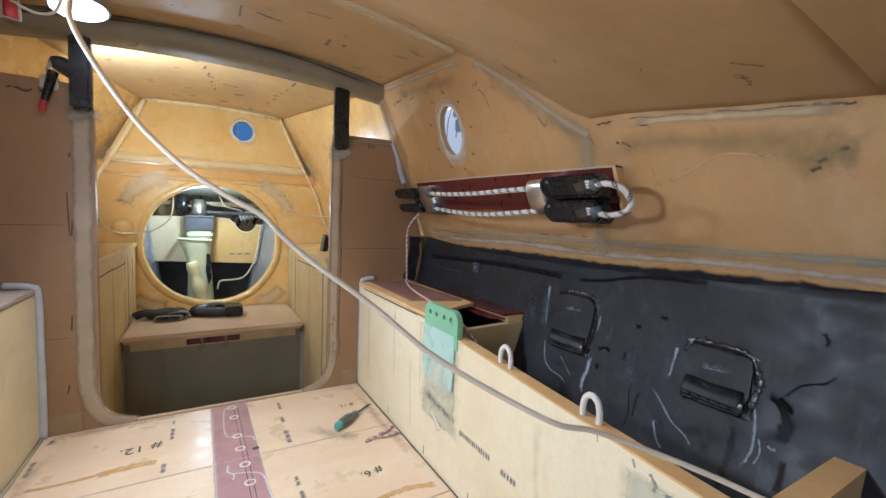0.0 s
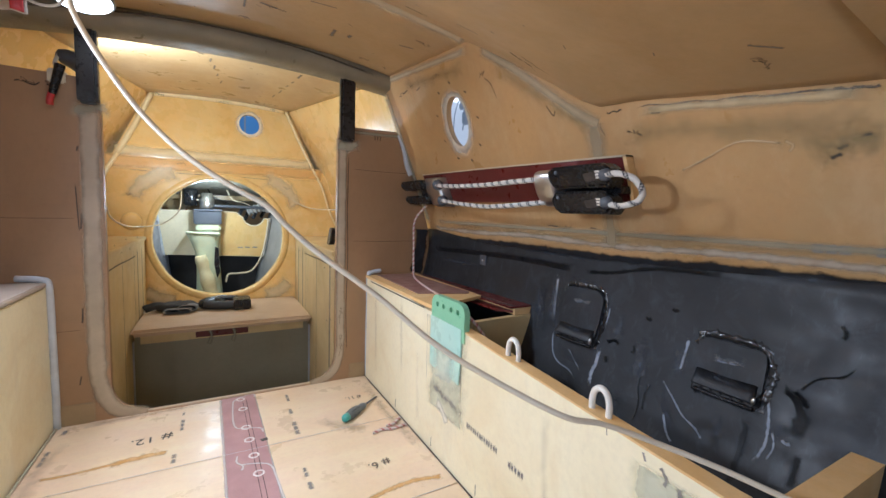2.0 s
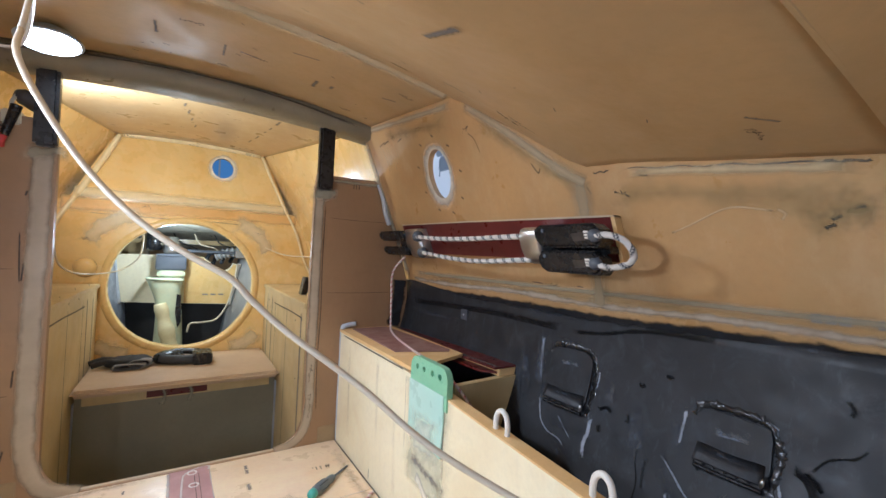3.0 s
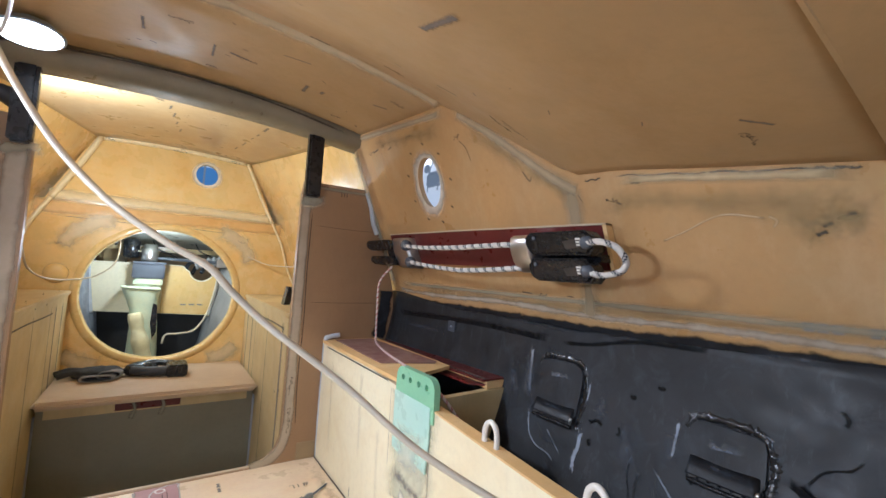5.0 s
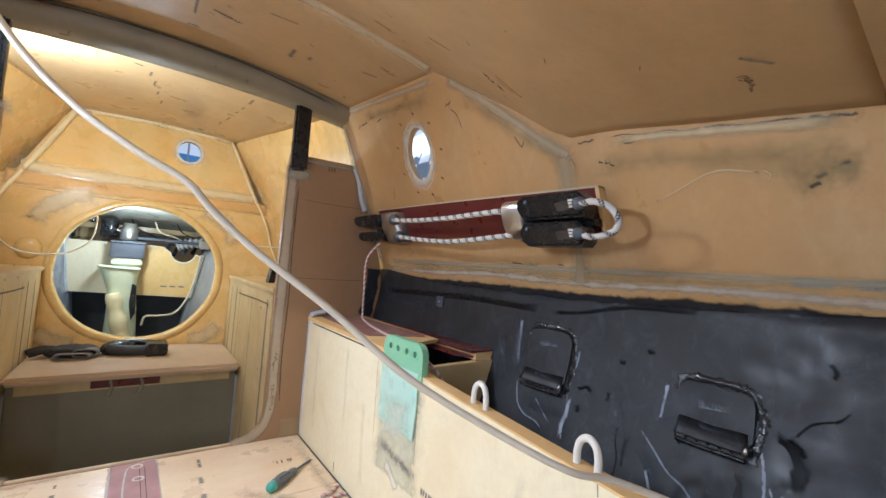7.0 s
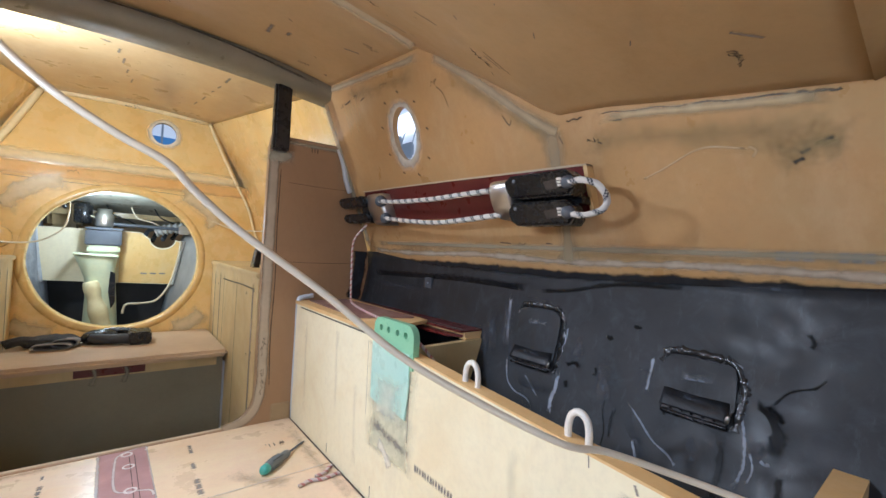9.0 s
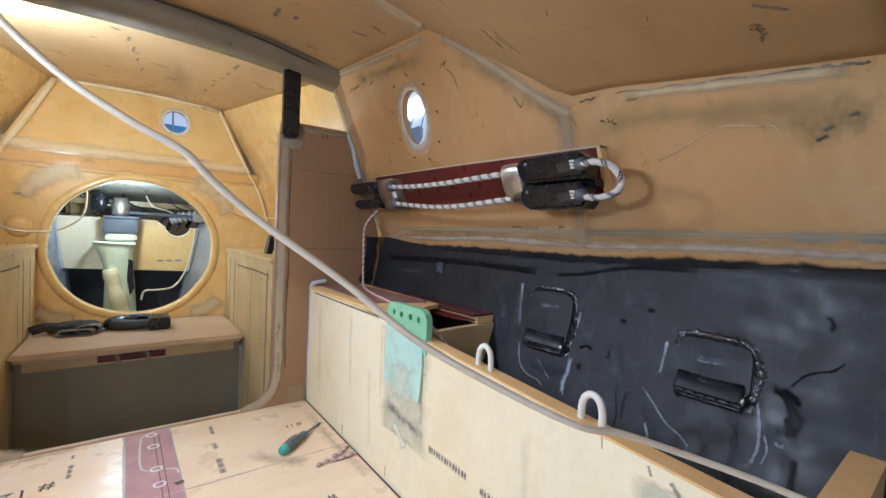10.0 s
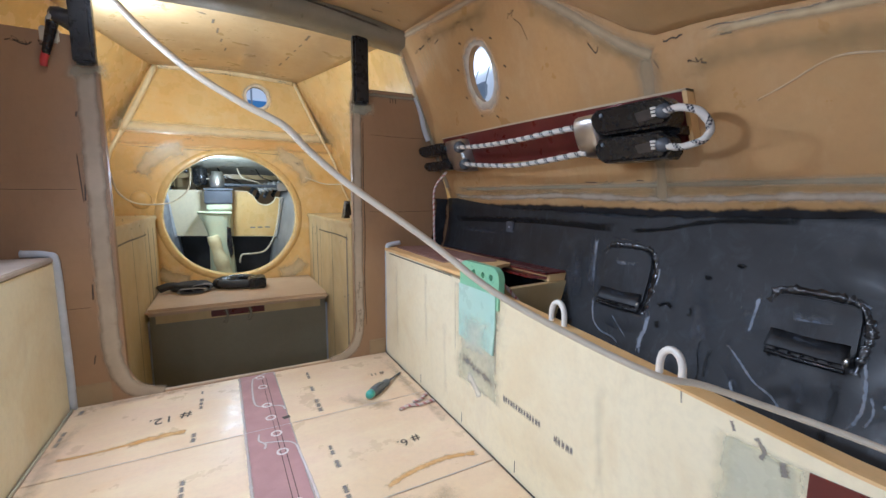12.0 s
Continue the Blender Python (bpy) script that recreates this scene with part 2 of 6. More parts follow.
def halo(inner, outer, to_world, lift):
    """A flat ring that is fullest at its inner edge: its UVs run from the middle of a band to its side."""
    bm = bmesh.new()
    lay = bm.loops.layers.uv.new("band")
    n, steps = len(inner), 4
    rows = [[bm.verts.new(to_world(a[0] + (b[0] - a[0]) * k / steps, a[1] + (b[1] - a[1]) * k / steps, lift)) for k in range(steps + 1)] for a, b in zip(inner, outer)]
    for i in range(n):
        for k in range(steps):
            f = bm.faces.new((rows[i][k], rows[i][k + 1], rows[(i + 1) % n][k + 1], rows[(i + 1) % n][k]))
            for lp, q in zip(f.loops, (k, k + 1, k + 1, k)):
                lp[lay].uv = (0.5, 0.5 + 0.5 * q / steps)
    return bm


def mirror(p):
    return (2 * XC - p[0], p[1], p[2])


def structure(ob, label="", category=""):
    return tagged(ob, label, category, "", "structure")


# ---- the large structure ----
YB = 1.829     # the bulkhead with the doorway
XP = 0.715     # the settee front


def side_x(y, z):
    return 1.07 - 0.03 * y - 0.42 * (z - 0.615)


def on_side(y, z, w=0.0):
    """A point w metres into the cabin from the leaning topside, at that y and z."""
    k = w / 1.085
    return Vector((side_x(y + 0.03 * k, z + 0.42 * k) - k, y, z))


SIDE_N = Vector((-1, -0.03, -0.42)).normalized()


def hull_x(y, z):
    base = 1.058 - 0.05 * max(0.0, (y - 0.9) / 0.93) ** 1.6
    d = max(0.0, 0.615 - z)
    return base - 0.06 * d - 0.55 * d * d


# floor: three panels on one base
floor = structure(thing("floor", "salmon foam core floor panels with pencil marks", "floor"))
part("base", box((-0.30, -0.9, -0.05), (0.75, 1.835, -0.012)), TAPE, floor)
for y0, y1 in ((1.4515, 1.845), (1.0615, 1.4485), (0.3, 1.0585), (-0.85, 0.297)):
    part("floor_panel", box((-0.266, y0, -0.0118), (0.712, y1, 0.0), 0.0012), FLOOR, floor)


# bulkhead with its doorway
def arc(cx, cz, r, a0, a1, n=8):
    return [(cx + r * math.cos(radians(a0 + (a1 - a0) * i / n)), cz + r * math.sin(radians(a0 + (a1 - a0) * i / n))) for i in range(n + 1)]


outline = [(-0.42, -0.35), (0.86, -0.35), (0.96, 0.0), (1.005, 0.40), (1.0, 0.61), (0.93, 0.85), (0.875, 1.028), (0.60, 1.022), (0.592, 0.97)]
outline += arc(0.485, 0.105, 0.103, 0, -90)
outline += arc(-0.025, 0.105, 0.103, 270, 180)
outline += [(-0.128, 0.99), (-0.165, 1.062), (-0.43, 1.066), (-0.49, 0.85), (-0.56, 0.61), (-0.565, 0.40), (-0.52, 0.0)]
bulkhead = part("bulkhead", sheet(outline, lambda u, v, w: (u, YB + w, v), 0.025), BROWN)
structure(bulkhead, "brown foam core bulkhead with a rounded doorway", "bulkhead")

# topsides, with the round port
TOP = [(YB, 0.60), (YB, 1.245), (1.22, 1.205), (0.97, 1.035), (0.85, 0.955), (0.44, 0.915), (-0.9, 0.98), (-0.9, 0.60)]
port = ring(1.39, 0.996, 0.056, 0.075, 48, 0.33)
wall_right = part("wall_right", sheet(TOP, lambda u, v, w: on_side(u, v, -w), 0.016, [port]), TAN)
structure(wall_right, "tan resin-coated topside with a round port hole", "wall")
wall_left = part("wall_left", sheet(TOP, lambda u, v, w: mirror(on_side(u, v, -w)), 0.03), TAN)
structure(wall_left, "tan resin-coated topside", "wall")

# hull below the chine
hull = part("hull_right", patch(lambda u, v: (hull_x(-0.9 + 2.75 * u, 0.625 - 0.95 * v), -0.9 + 2.75 * u, 0.625 - 0.95 * v), 60, 24, (0.03, 0, 0)), BLACK, smooth=True)
structure(hull, "black epoxy-coated hull side with scuffs and painted sheen", "hull")
hull_l = part("hull_left", patch(lambda u, v: mirror((hull_x(-0.9 + 2.75 * u, 0.625 - 0.95 * v), -0.9 + 2.75 * u, 0.625 - 0.95 * v)), 60, 24, (-0.03, 0, 0)), BLACK, smooth=True)
structure(hull_l, "black epoxy-coated hull side", "hull")


# deck: the flat part by the bulkhead, then the slope down
def fold_y(s):
    """Where the flat roof folds down into the slope, by the share of the half width."""
    return 1.268 - 0.045 * s * s


def roof(u, v):
    s = 2 * u - 1
    y = fold_y(s) + (1.86 - fold_y(s)) * v
    z0 = 1.258 + 0.01 * v
    edge_z = 1.172 + 0.048 * v
    half = side_x(y, edge_z) - XC + 0.025
    return (XC + half * s, y, z0 - (z0 - edge_z) * s * s)


def slope_edge(y):
    if y > 0.867:
        return 0.928 + 0.244 * ((y - 0.867) / 0.356) ** 0.93
    return 0.926 + 0.002 * (y - 0.754) / 0.113 if y > 0.754 else 0.926 - 0.114 * (0.754 - y)


def slope(u, v):
    s = 2 * u - 1
    ey = fold_y(s) + (0.388 - fold_y(s)) * v
    cz = 1.258 - 0.44 * (1.268 - ey) if ey > 0.62 else 1.258 - 0.44 * (1.268 - 0.62) - 0.15 * (0.62 - ey)
    ez = slope_edge(min(ey, 1.223))
    half = side_x(ey, ez) - XC + 0.025
    return (XC + half * s, ey, cz - (cz - ez) * abs(s) ** 1.8)


ceiling = part("ceiling", patch(roof, 24, 6, (0, 0, 0.02)), DECK, smooth=True)
structure(ceiling, "tan cabin roof underside", "ceiling")
ceiling2 = part("ceiling_slope", patch(slope, 28, 20, (0, 0, 0.02)), DECK, smooth=True)
structure(ceiling2, "tan sloping deck underside with pencil marks", "ceiling")
ceiling3 = part("ceiling_rear", patch(lambda u, v: (XC + (2 * u - 1) * 0.72, 0.392 - 1.4 * v, slope(u, 1)[2] + 0.05 * math.sin(min(1, v * 8) * 1.57)), 16, 24, (0, 0, 0.02)), DECK, smooth=True)
structure(ceiling3, "tan deck underside", "ceiling")
structure(part("bulkhead_rear", box((-0.75, -0.93, -0.35), (1.15, -0.9, 1.1)), BROWN), "brown bulkhead behind", "bulkhead")

# the deck beam over the doorway
def beam_section(x):
    s = (x - XC) / 0.56
    z = 1.225 - 0.035 * s * s
    return [(1.738, z + 0.035), (1.748, z + 0.006), (1.775, z - 0.014), (1.85, z - 0.02), (1.875, z + 0.0), (1.89, z + 0.04)]


bm = bmesh.new()
rows = []
for i in range(33):
    x = XC - 0.575 + 1.15 * i / 32
    rows.append([bm.verts.new((x, y, z)) for y, z in beam_section(x)])
for a, b in zip(rows, rows[1:]):
    for k in range(len(a)):
        bm.faces.new((a[k], a[(k + 1) % len(a)], b[(k + 1) % len(a)], b[k]))
BEAM = surface("olive_glassed_beam", (0.27, 0.235, 0.165), (0.21, 0.185, 0.13), 130, 7, 0.4, 0.15, 0.2)
structure(part("deck_beam", bm, BEAM, smooth=True), "deck beam wrapped in grey fibreglass tape", "beam")

# settee fronts and tops
def panel_top(y):
    return 0.355 + 0.064 * min(1.0, max(0.0, (y - 0.44) / 0.92)) ** 1.08


front_out = [(-0.85, -0.02), (YB - 0.002, -0.02), (YB - 0.002, 0.42)] + [(y, panel_top(y)) for y in (1.4, 1.2, 1.0, 0.9, 0.8, 0.7, 0.6, 0.5, 0.42, 0.2)] + [(-0.85, 0.34)]
settee = thing("settee_front", "cream foam core settee front with ink stamps", "panel", kind="structure")
part("panel", sheet(front_out, lambda u, v, w: (XP + w, u, v), 0.028), CREAM, settee)
left_front = part("settee_front", box((-0.296, -0.85, -0.02), (-0.268, YB - 0.002, 0.44)), CREAM)
structure(left_front, "cream foam core settee front", "panel")
left_top = part("settee_top", box((-0.62, -0.85, 0.441), (-0.266, YB - 0.002, 0.455), 0.003), surface("dusty_grey_top", (0.52, 0.44, 0.36), (0.42, 0.34, 0.27), 90, 8, 0.6, 0.1, 0.08))
structure(left_top, "raw settee top on the cream front", "panel")
right_top = part("settee_top", sheet([(XP - 0.003, YB - 0.003), (0.935, YB - 0.003), (0.935, 1.31), (0.745, 1.235), (XP - 0.003, 1.235)], lambda u, v, w: (u, v, 0.4205 + w), 0.010), WOOD)
structure(right_top, "raw settee top cut back to an open locker", "panel")

# passage behind the bulkhead
YR, YU = 2.78, 2.95
structure(part("passage_floor", box((-0.3, 1.86, -0.33), (0.75, 3.0, -0.30)), GREY), "grey passage floor", "floor")
for sgn in (1, -1):
    fx = (lambda x: x) if sgn > 0 else (lambda x: 2 * XC - x)
    side = "right" if sgn > 0 else "left"
    x_in = 0.588
    structure(part("quarter_front_" + side, box((min(fx(x_in), fx(x_in + 0.02)), 1.856, -0.32), (max(fx(x_in), fx(x_in + 0.02)), YR - 0.002, 0.508)), YELLOW), "yellow core panel with grey seams", "panel")
    structure(part("quarter_top_" + side, box((min(fx(x_in - 0.008), fx(1.05)), 1.856, 0.509), (max(fx(x_in - 0.008), fx(1.05)), YR - 0.002, 0.529), 0.004), YELLOW), "yellow counter top", "counter")
    f = lambda u, v, fx=fx: (fx((0.775 + (0.545 - 0.775) * u) + 0.155 * min(1, v * 2) + max(0, v - 0.5) * 0.24), 1.845 + (YU + 0.02 - 1.845) * u, (1.235 + 0.06 * u) - (0.32) * min(1, v * 2) - max(0, v - 0.5) * 0.72)
    structure(part("coachroof_side_" + side, patch(f, 12, 8, (0.02 * sgn, 0, 0)), AMBER), "amber resin coachroof side", "wall")
structure(part("passage_ceiling", patch(lambda u, v: (XC + (2 * u - 1) * (0.57 - 0.22 * v), 1.85 + 1.12 * v, 1.262 + 0.035 * v - (0.04 - 0.02 * v) * (2 * u - 1) ** 2), 20, 6, (0, 0, 0.02)), surface("pale_tan_passage_roof", (0.66, 0.49, 0.26), (0.58, 0.42, 0.21), 55, 3.5, 0.38, 0.16, 0.08, coat=0.25, streaks=((7, 4, 7), 0.5, 0.9, (0.76, 0.62, 0.36))), smooth=True), "tan passage roof", "ceiling")
rear_port = ring(0.350, 1.170, 0.053, 0.058, 36)


def on_rear(u, v, w=0.0):
    return (u, YR + 0.3 * (v - 0.868) + w, v)


structure(part("rear_bulkhead_upper", sheet([(-0.40, 0.8685), (0.84, 0.8685), (0.70, 0.94), (0.56, 1.31), (-0.12, 1.31), (-0.27, 0.94)], on_rear, 0.025, [rear_port]), AMBER), "amber upper bulkhead with a small round port", "bulkhead")
hole = ring(0.200, 0.52, 0.325, 0.325, 64)
structure(part("rear_bulkhead", sheet([(-0.6, -0.3), (1.05, -0.3), (1.05, 0.60), (0.89, 0.868), (-0.45, 0.868), (-0.61, 0.60)], lambda u, v, w: (u, YR + w, v), 0.03, [hole]), AMBER), "amber bulkhead with a large round hole", "bulkhead")
bench = thing("bench", "raw tan bench shelf over a grey riser", "bench", kind="structure")
BENCH = surface("dusty_tan_bench", (0.62, 0.46, 0.29), (0.54, 0.39, 0.24), 70, 5, 0.6, 0.1, 0.06)
part("bench_top", box((-0.146, 2.265, 0.138), (0.586, YR - 0.001, 0.168), 0.012), BENCH, bench)
part("riser", box((-0.140, 2.33, -0.30), (0.578, 2.35, 0.137)), GREY, bench)

# ---- more materials ----
INK = surface("faded_stamp_ink", (0.21, 0.195, 0.185), (0.34, 0.30, 0.27), 260, 40, 0.6, 0.1, 0.0)
PENCIL = surface("black_marker", (0.035, 0.028, 0.022), (0.07, 0.055, 0.045), 200, 30, 0.5, 0.1, 0.0)
CHALK = surface("white_marker", (0.78, 0.72, 0.70), (0.66, 0.58, 0.56), 200, 40, 0.6, 0.1, 0.0)
ROSE = surface("rose_peel_ply_strip", (0.47, 0.27, 0.26), (0.39, 0.215, 0.21), 220, 12, 0.55, 0.1, 0.1)
SEAL = surface("pale_blue_sealant", (0.62, 0.66, 0.72), (0.50, 0.53, 0.58), 60, 15, 0.5, 0.15, 0.3)
WHITE = surface("white_plastic", (0.82, 0.79, 0.72), (0.75, 0.72, 0.65), 60, 15, 0.4, 0.1, 0.05)
GREEN = surface("green_glass_epoxy", (0.30, 0.58, 0.36), (0.26, 0.53, 0.33), 150, 15, 0.35, 0.12, 0.05)
AQUA = surface("aqua_wetted_glass_cloth", (0.50, 0.74, 0.64), (0.56, 0.75, 0.64), 200, 6, 0.3, 0.1, 0.08, coat=0.3)
SCUFF = surface("grey_sanded_epoxy", (0.36, 0.39, 0.45), (0.20, 0.22, 0.26), 120, 20, 0.5, 0.15, 0.15)
# Bluish grey for the sheen on the black hull, put into the colour.
MIST = surface("hazy_sheen_black", (0.085, 0.092, 0.11), (0.045, 0.048, 0.056), 90, 14, 0.55, 0.12, 0.08)
STEEL = surface("brushed_steel", (0.66, 0.64, 0.61), (0.60, 0.58, 0.55), 300, 9, 0.34, 0.05, 0.0, metal=1.0)
PLASTIC = surface("black_moulded_plastic", (0.010, 0.010, 0.011), (0.015, 0.015, 0.016), 90, 20, 0.25, 0.08, 0.0)
RUBBER = surface("dark_grey_rubber", (0.035, 0.035, 0.037), (0.05, 0.05, 0.052), 120, 30, 0.6, 0.1, 0.15)
CABLE = surface("cream_cable_sheath", (0.78, 0.70, 0.56), (0.70, 0.61, 0.46), 60, 12, 0.45, 0.1, 0.03)
WIRE = surface("cream_wire", (0.70, 0.62, 0.44), (0.62, 0.54, 0.38), 60, 12, 0.5, 0.1, 0.0)
CLOTH = surface("dark_knit_cloth", (0.03, 0.03, 0.032), (0.06, 0.058, 0.056), 400, 40, 0.85, 0.08, 0.5)
CUFF = surface("grey_knit_cuff", (0.28, 0.27, 0.26), (0.20, 0.19, 0.185), 400, 40, 0.9, 0.05, 0.5)
TEAL = surface("teal_handle_cap", (0.10, 0.42, 0.36), (0.08, 0.36, 0.30), 60, 20, 0.35, 0.1, 0.0)
HANDLE = surface("grey_handle", (0.14, 0.16, 0.17), (0.10, 0.12, 0.13), 120, 30, 0.5, 0.1, 0.1)
RED = surface("red_plastic", (0.55, 0.05, 0.05), (0.45, 0.04, 0.04), 60, 20, 0.4, 0.1, 0.0)
MINT = surface("pale_green_gelcoat", (0.60, 0.68, 0.48), (0.66, 0.66, 0.42), 60, 9, 0.4, 0.12, 0.08)
STEELBOX = surface("grey_painted_box", (0.10, 0.11, 0.125), (0.075, 0.08, 0.095), 80, 14, 0.4, 0.1, 0.05)
DUST = surface("dusty_maroon_sheet", (0.32, 0.19, 0.15), (0.24, 0.11, 0.09), 120, 12, 0.6, 0.12, 0.1)
# Near-black colour that puts the shade of the locker and bilge into the surface.
SHADOWED = surface("dark_shade_colour", (0.03, 0.03, 0.03), (0.05, 0.05, 0.05), 60, 9, 0.5, 0.1, 0.2)


def checked_rope(name, base, fleck, scale=120.0):
    """A braided rope with flecks that wind round it, from its own generated coordinates."""
    m = surface(name, base, tuple(c * 0.85 for c in base), 500, 60, 0.8, 0.08, 0.4)
    nt = m.node_tree
    b = nt.nodes["Principled BSDF"]
    src = b.inputs["Base Color"].links[0].from_socket
    uv = nt.nodes.new("ShaderNodeUVMap")
    uv.uv_map = "along"
    w = nt.nodes.new("ShaderNodeTexWave")
    w.wave_type, w.bands_direction = "BANDS", "DIAGONAL"
    w.inputs["Scale"].default_value, w.inputs["Distortion"].default_value = 0.628, 0.0
    nt.links.new(uv.outputs[0], w.inputs["Vector"])
    r = nt.nodes.new("ShaderNodeMapRange")
    r.inputs[1].default_value, r.inputs[2].default_value = 0.70, 0.76
    nt.links.new(w.outputs["Fac"], r.inputs[0])
    # the dark strands show as small squares in the braid
    grow = nt.nodes.new("ShaderNodeMapping")
    grow.inputs["Scale"].default_value = (10, 8, 1)
    nt.links.new(uv.outputs[0], grow.inputs[0])
    ck = nt.nodes.new("ShaderNodeTexChecker")
    ck.inputs["Scale"].default_value = 1.0
    ck.inputs["Color1"].default_value, ck.inputs["Color2"].default_value = (1, 1, 1, 1), (0.35, 0.35, 0.35, 1)
    nt.links.new(grow.outputs[0], ck.inputs["Vector"])
    mul = nt.nodes.new("ShaderNodeMath")
    mul.operation = "MULTIPLY"
    nt.links.new(r.outputs[0], mul.inputs[0])
    nt.links.new(ck.outputs["Color"], mul.inputs[1])
    x = nt.nodes.new("ShaderNodeMix")
    x.data_type = "RGBA"
    x.inputs[7].default_value = (*fleck, 1)
    nt.links.new(mul.outputs[0], x.inputs[0])
    nt.links.new(src, x.inputs[6])
    nt.links.new(x.outputs[2], b.inputs["Base Color"])
    return m


ROPE = checked_rope("white_rope_black_fleck", (0.74, 0.70, 0.64), (0.04, 0.04, 0.05))
REDROPE = checked_rope("white_rope_red_fleck", (0.68, 0.58, 0.54), (0.42, 0.08, 0.07))


def rope(name, points, r, material, parent=None, label="", n=10, pitch=None):
    """A laid rope: a lumpy bar whose UVs run along and round it."""
    line = spline(points, n)
    bm = bmesh.new()
    lay = bm.loops.layers.uv.new("along")
    sides, rings, length, run = 8, [], 0.0, []
    pitch = pitch or r * 5.0
    for i, p in enumerate(line):
        if i:
            length += (p - line[i - 1]).length
        run.append(length)
        d = (line[min(i + 1, len(line) - 1)] - line[max(i - 1, 0)]).normalized()
        s = d.cross(Vector((0.3, 0.2, 0.93)))
        s.normalize()
        t = s.cross(d)
        rings.append([bm.verts.new(p + r * (1 + 0.08 * math.sin(3 * a + length / pitch * 6.28)) * (math.cos(a) * s + math.sin(a) * t)) for a in (2 * math.pi * k / sides for k in range(sides))])
    for i, (a, b) in enumerate(zip(rings, rings[1:])):
        for k in range(sides):
            f = bm.faces.new((a[k], a[(k + 1) % sides], b[(k + 1) % sides], b[k]))
            for lp, (du, dv) in zip(f.loops, ((i, k), (i, k + 1), (i + 1, k + 1), (i + 1, k))):
                lp[lay].uv = (run[du] / pitch, dv / sides * 1.0)
    bm.faces.new(rings[0])
    bm.faces.new(rings[-1][::-1])
    return part(name, bm, material, parent, label, smooth=True)


def lathe(profile, a, b, sides=20):
    """A turned body: (share of the way from a to b, radius) pairs."""
    a, b = Vector(a), Vector(b)
    d = (b - a).normalized()
    s = d.cross(Vector((0.2, 0.35, 0.9))).normalized()
    t = s.cross(d)
    bm = bmesh.new()
    rings = [[bm.verts.new(a + (b - a) * u + r * (math.cos(g) * s + math.sin(g) * t)) for g in (2 * math.pi * k / sides for k in range(sides))] for u, r in profile]
    for p, q in zip(rings, rings[1:]):
        for k in range(sides):
            bm.faces.new((p[k], p[(k + 1) % sides], q[(k + 1) % sides], q[k]))
    bm.faces.new(rings[0])
    bm.faces.new(rings[-1][::-1])
    return bm


TAPES, PALES, INKS, PENCILS = soft(TAPE, 0.4, 22, 0.62, 0.12, 1.7), soft(PALE, 0.4, 22, 0.7, 0.12, 1.8), soft(INK, 1.0, 210, 0.75, 0.08, 1.3), soft(PENCIL, 0.9, 200, 0.85, 0.12, 1.1)
MATT = surface("matt_black_epoxy", (0.007, 0.007, 0.008), (0.012, 0.012, 0.013), 80, 14, 0.5, 0.1, 0.05, spec=0.25)
SCUFFS, MISTS, PADS, CHALKS = soft(SCUFF, 1.1, 150, 0.9, 0.25, 1.0), soft(MIST, 1.5, 75, 0.8, 0.45, 1.7), soft(MATT, 1.0, 70, 0.9, 0.2, 1.1), soft(CHALK, 0.6, 150, 0.8, 0.05)
STILE = soft(surface("grey_filled_edge", (0.52, 0.43, 0.31), (0.43, 0.35, 0.245), 70, 10, 0.45, 0.15, 0.12), 0.3, 30, 0.95, 0.03, 1.1)


def trim(name, bm, material, label, smooth=True):
    return structure(part(name, bm, material, None, smooth=smooth), label, "trim")


# ---- tape, fillets and sealant ----
FOLD = surface("pale_grey_glass_tape", (0.52, 0.42, 0.27), (0.45, 0.36, 0.22), 90, 7, 0.42, 0.15, 0.15)
OLIVE = surface("olive_wetted_cloth", (0.33, 0.255, 0.12), (0.38, 0.28, 0.13), 60, 9, 0.36, 0.15, 0.12)
OLIVES = soft(OLIVE, 1.0, 15, 0.45, 0.25, 2.0)
DECK_N = Vector((-0.25, -0.42, -1)).normalized()


def deck_line(u0, u1, v0, v1, n=9, drop=0.0015):
    return [Vector(slope(u0 + (u1 - u0) * k / (n - 1), v0 + (v1 - v0) * k / (n - 1))) - Vector((0, 0, drop)) for k in range(n)]


trim("trim", ribbon(deck_line(0.06, 0.955, 0.026, 0.034, 25, 0.0022), 0.060, 0.0012, (0, -0.3, -1)), soft(surface("pale_deck_tape", (0.60, 0.49, 0.31), (0.52, 0.41, 0.25), 90, 7, 0.42, 0.15, 0.15), 0.4, 14, 0.9, 0.03, 1.3), "grey fibreglass tape across the deck fold")
trim("trim", ribbon([on_side(y, z, 0.001) for y, z in ((1.80, 1.207), (1.55, 1.187), (1.22, 1.160))], 0.034, 0.0015, SIDE_N), PALES, "pale filler fillet along the roof edge")
trim("trim", ribbon([on_side(y, z, 0.001) for y, z in ((1.20, 1.125), (1.08, 1.045), (0.98, 0.968), (0.91, 0.925), (0.86, 0.895))], 0.085, 0.0008, SIDE_N), OLIVES, "olive resin stain along the sloping deck edge")
trim("trim", ribbon([on_side(y, z, 0.001) for y, z in ((1.19, 1.150), (1.06, 1.058), (0.965, 0.980), (0.90, 0.930), (0.86, 0.905))], 0.052, 0.0012, SIDE_N), soft(FOLD, 0.4, 16, 0.85, 0.04, 2.0), "pale fillet along the sloping deck edge")
trim("trim", ribbon([on_side(y, z, 0.001) for y, z in ((1.70, 1.165), (1.55, 1.150), (1.38, 1.135), (1.25, 1.125))], 0.07, 0.0006, SIDE_N), OLIVES, "olive resin stain under the roof edge")
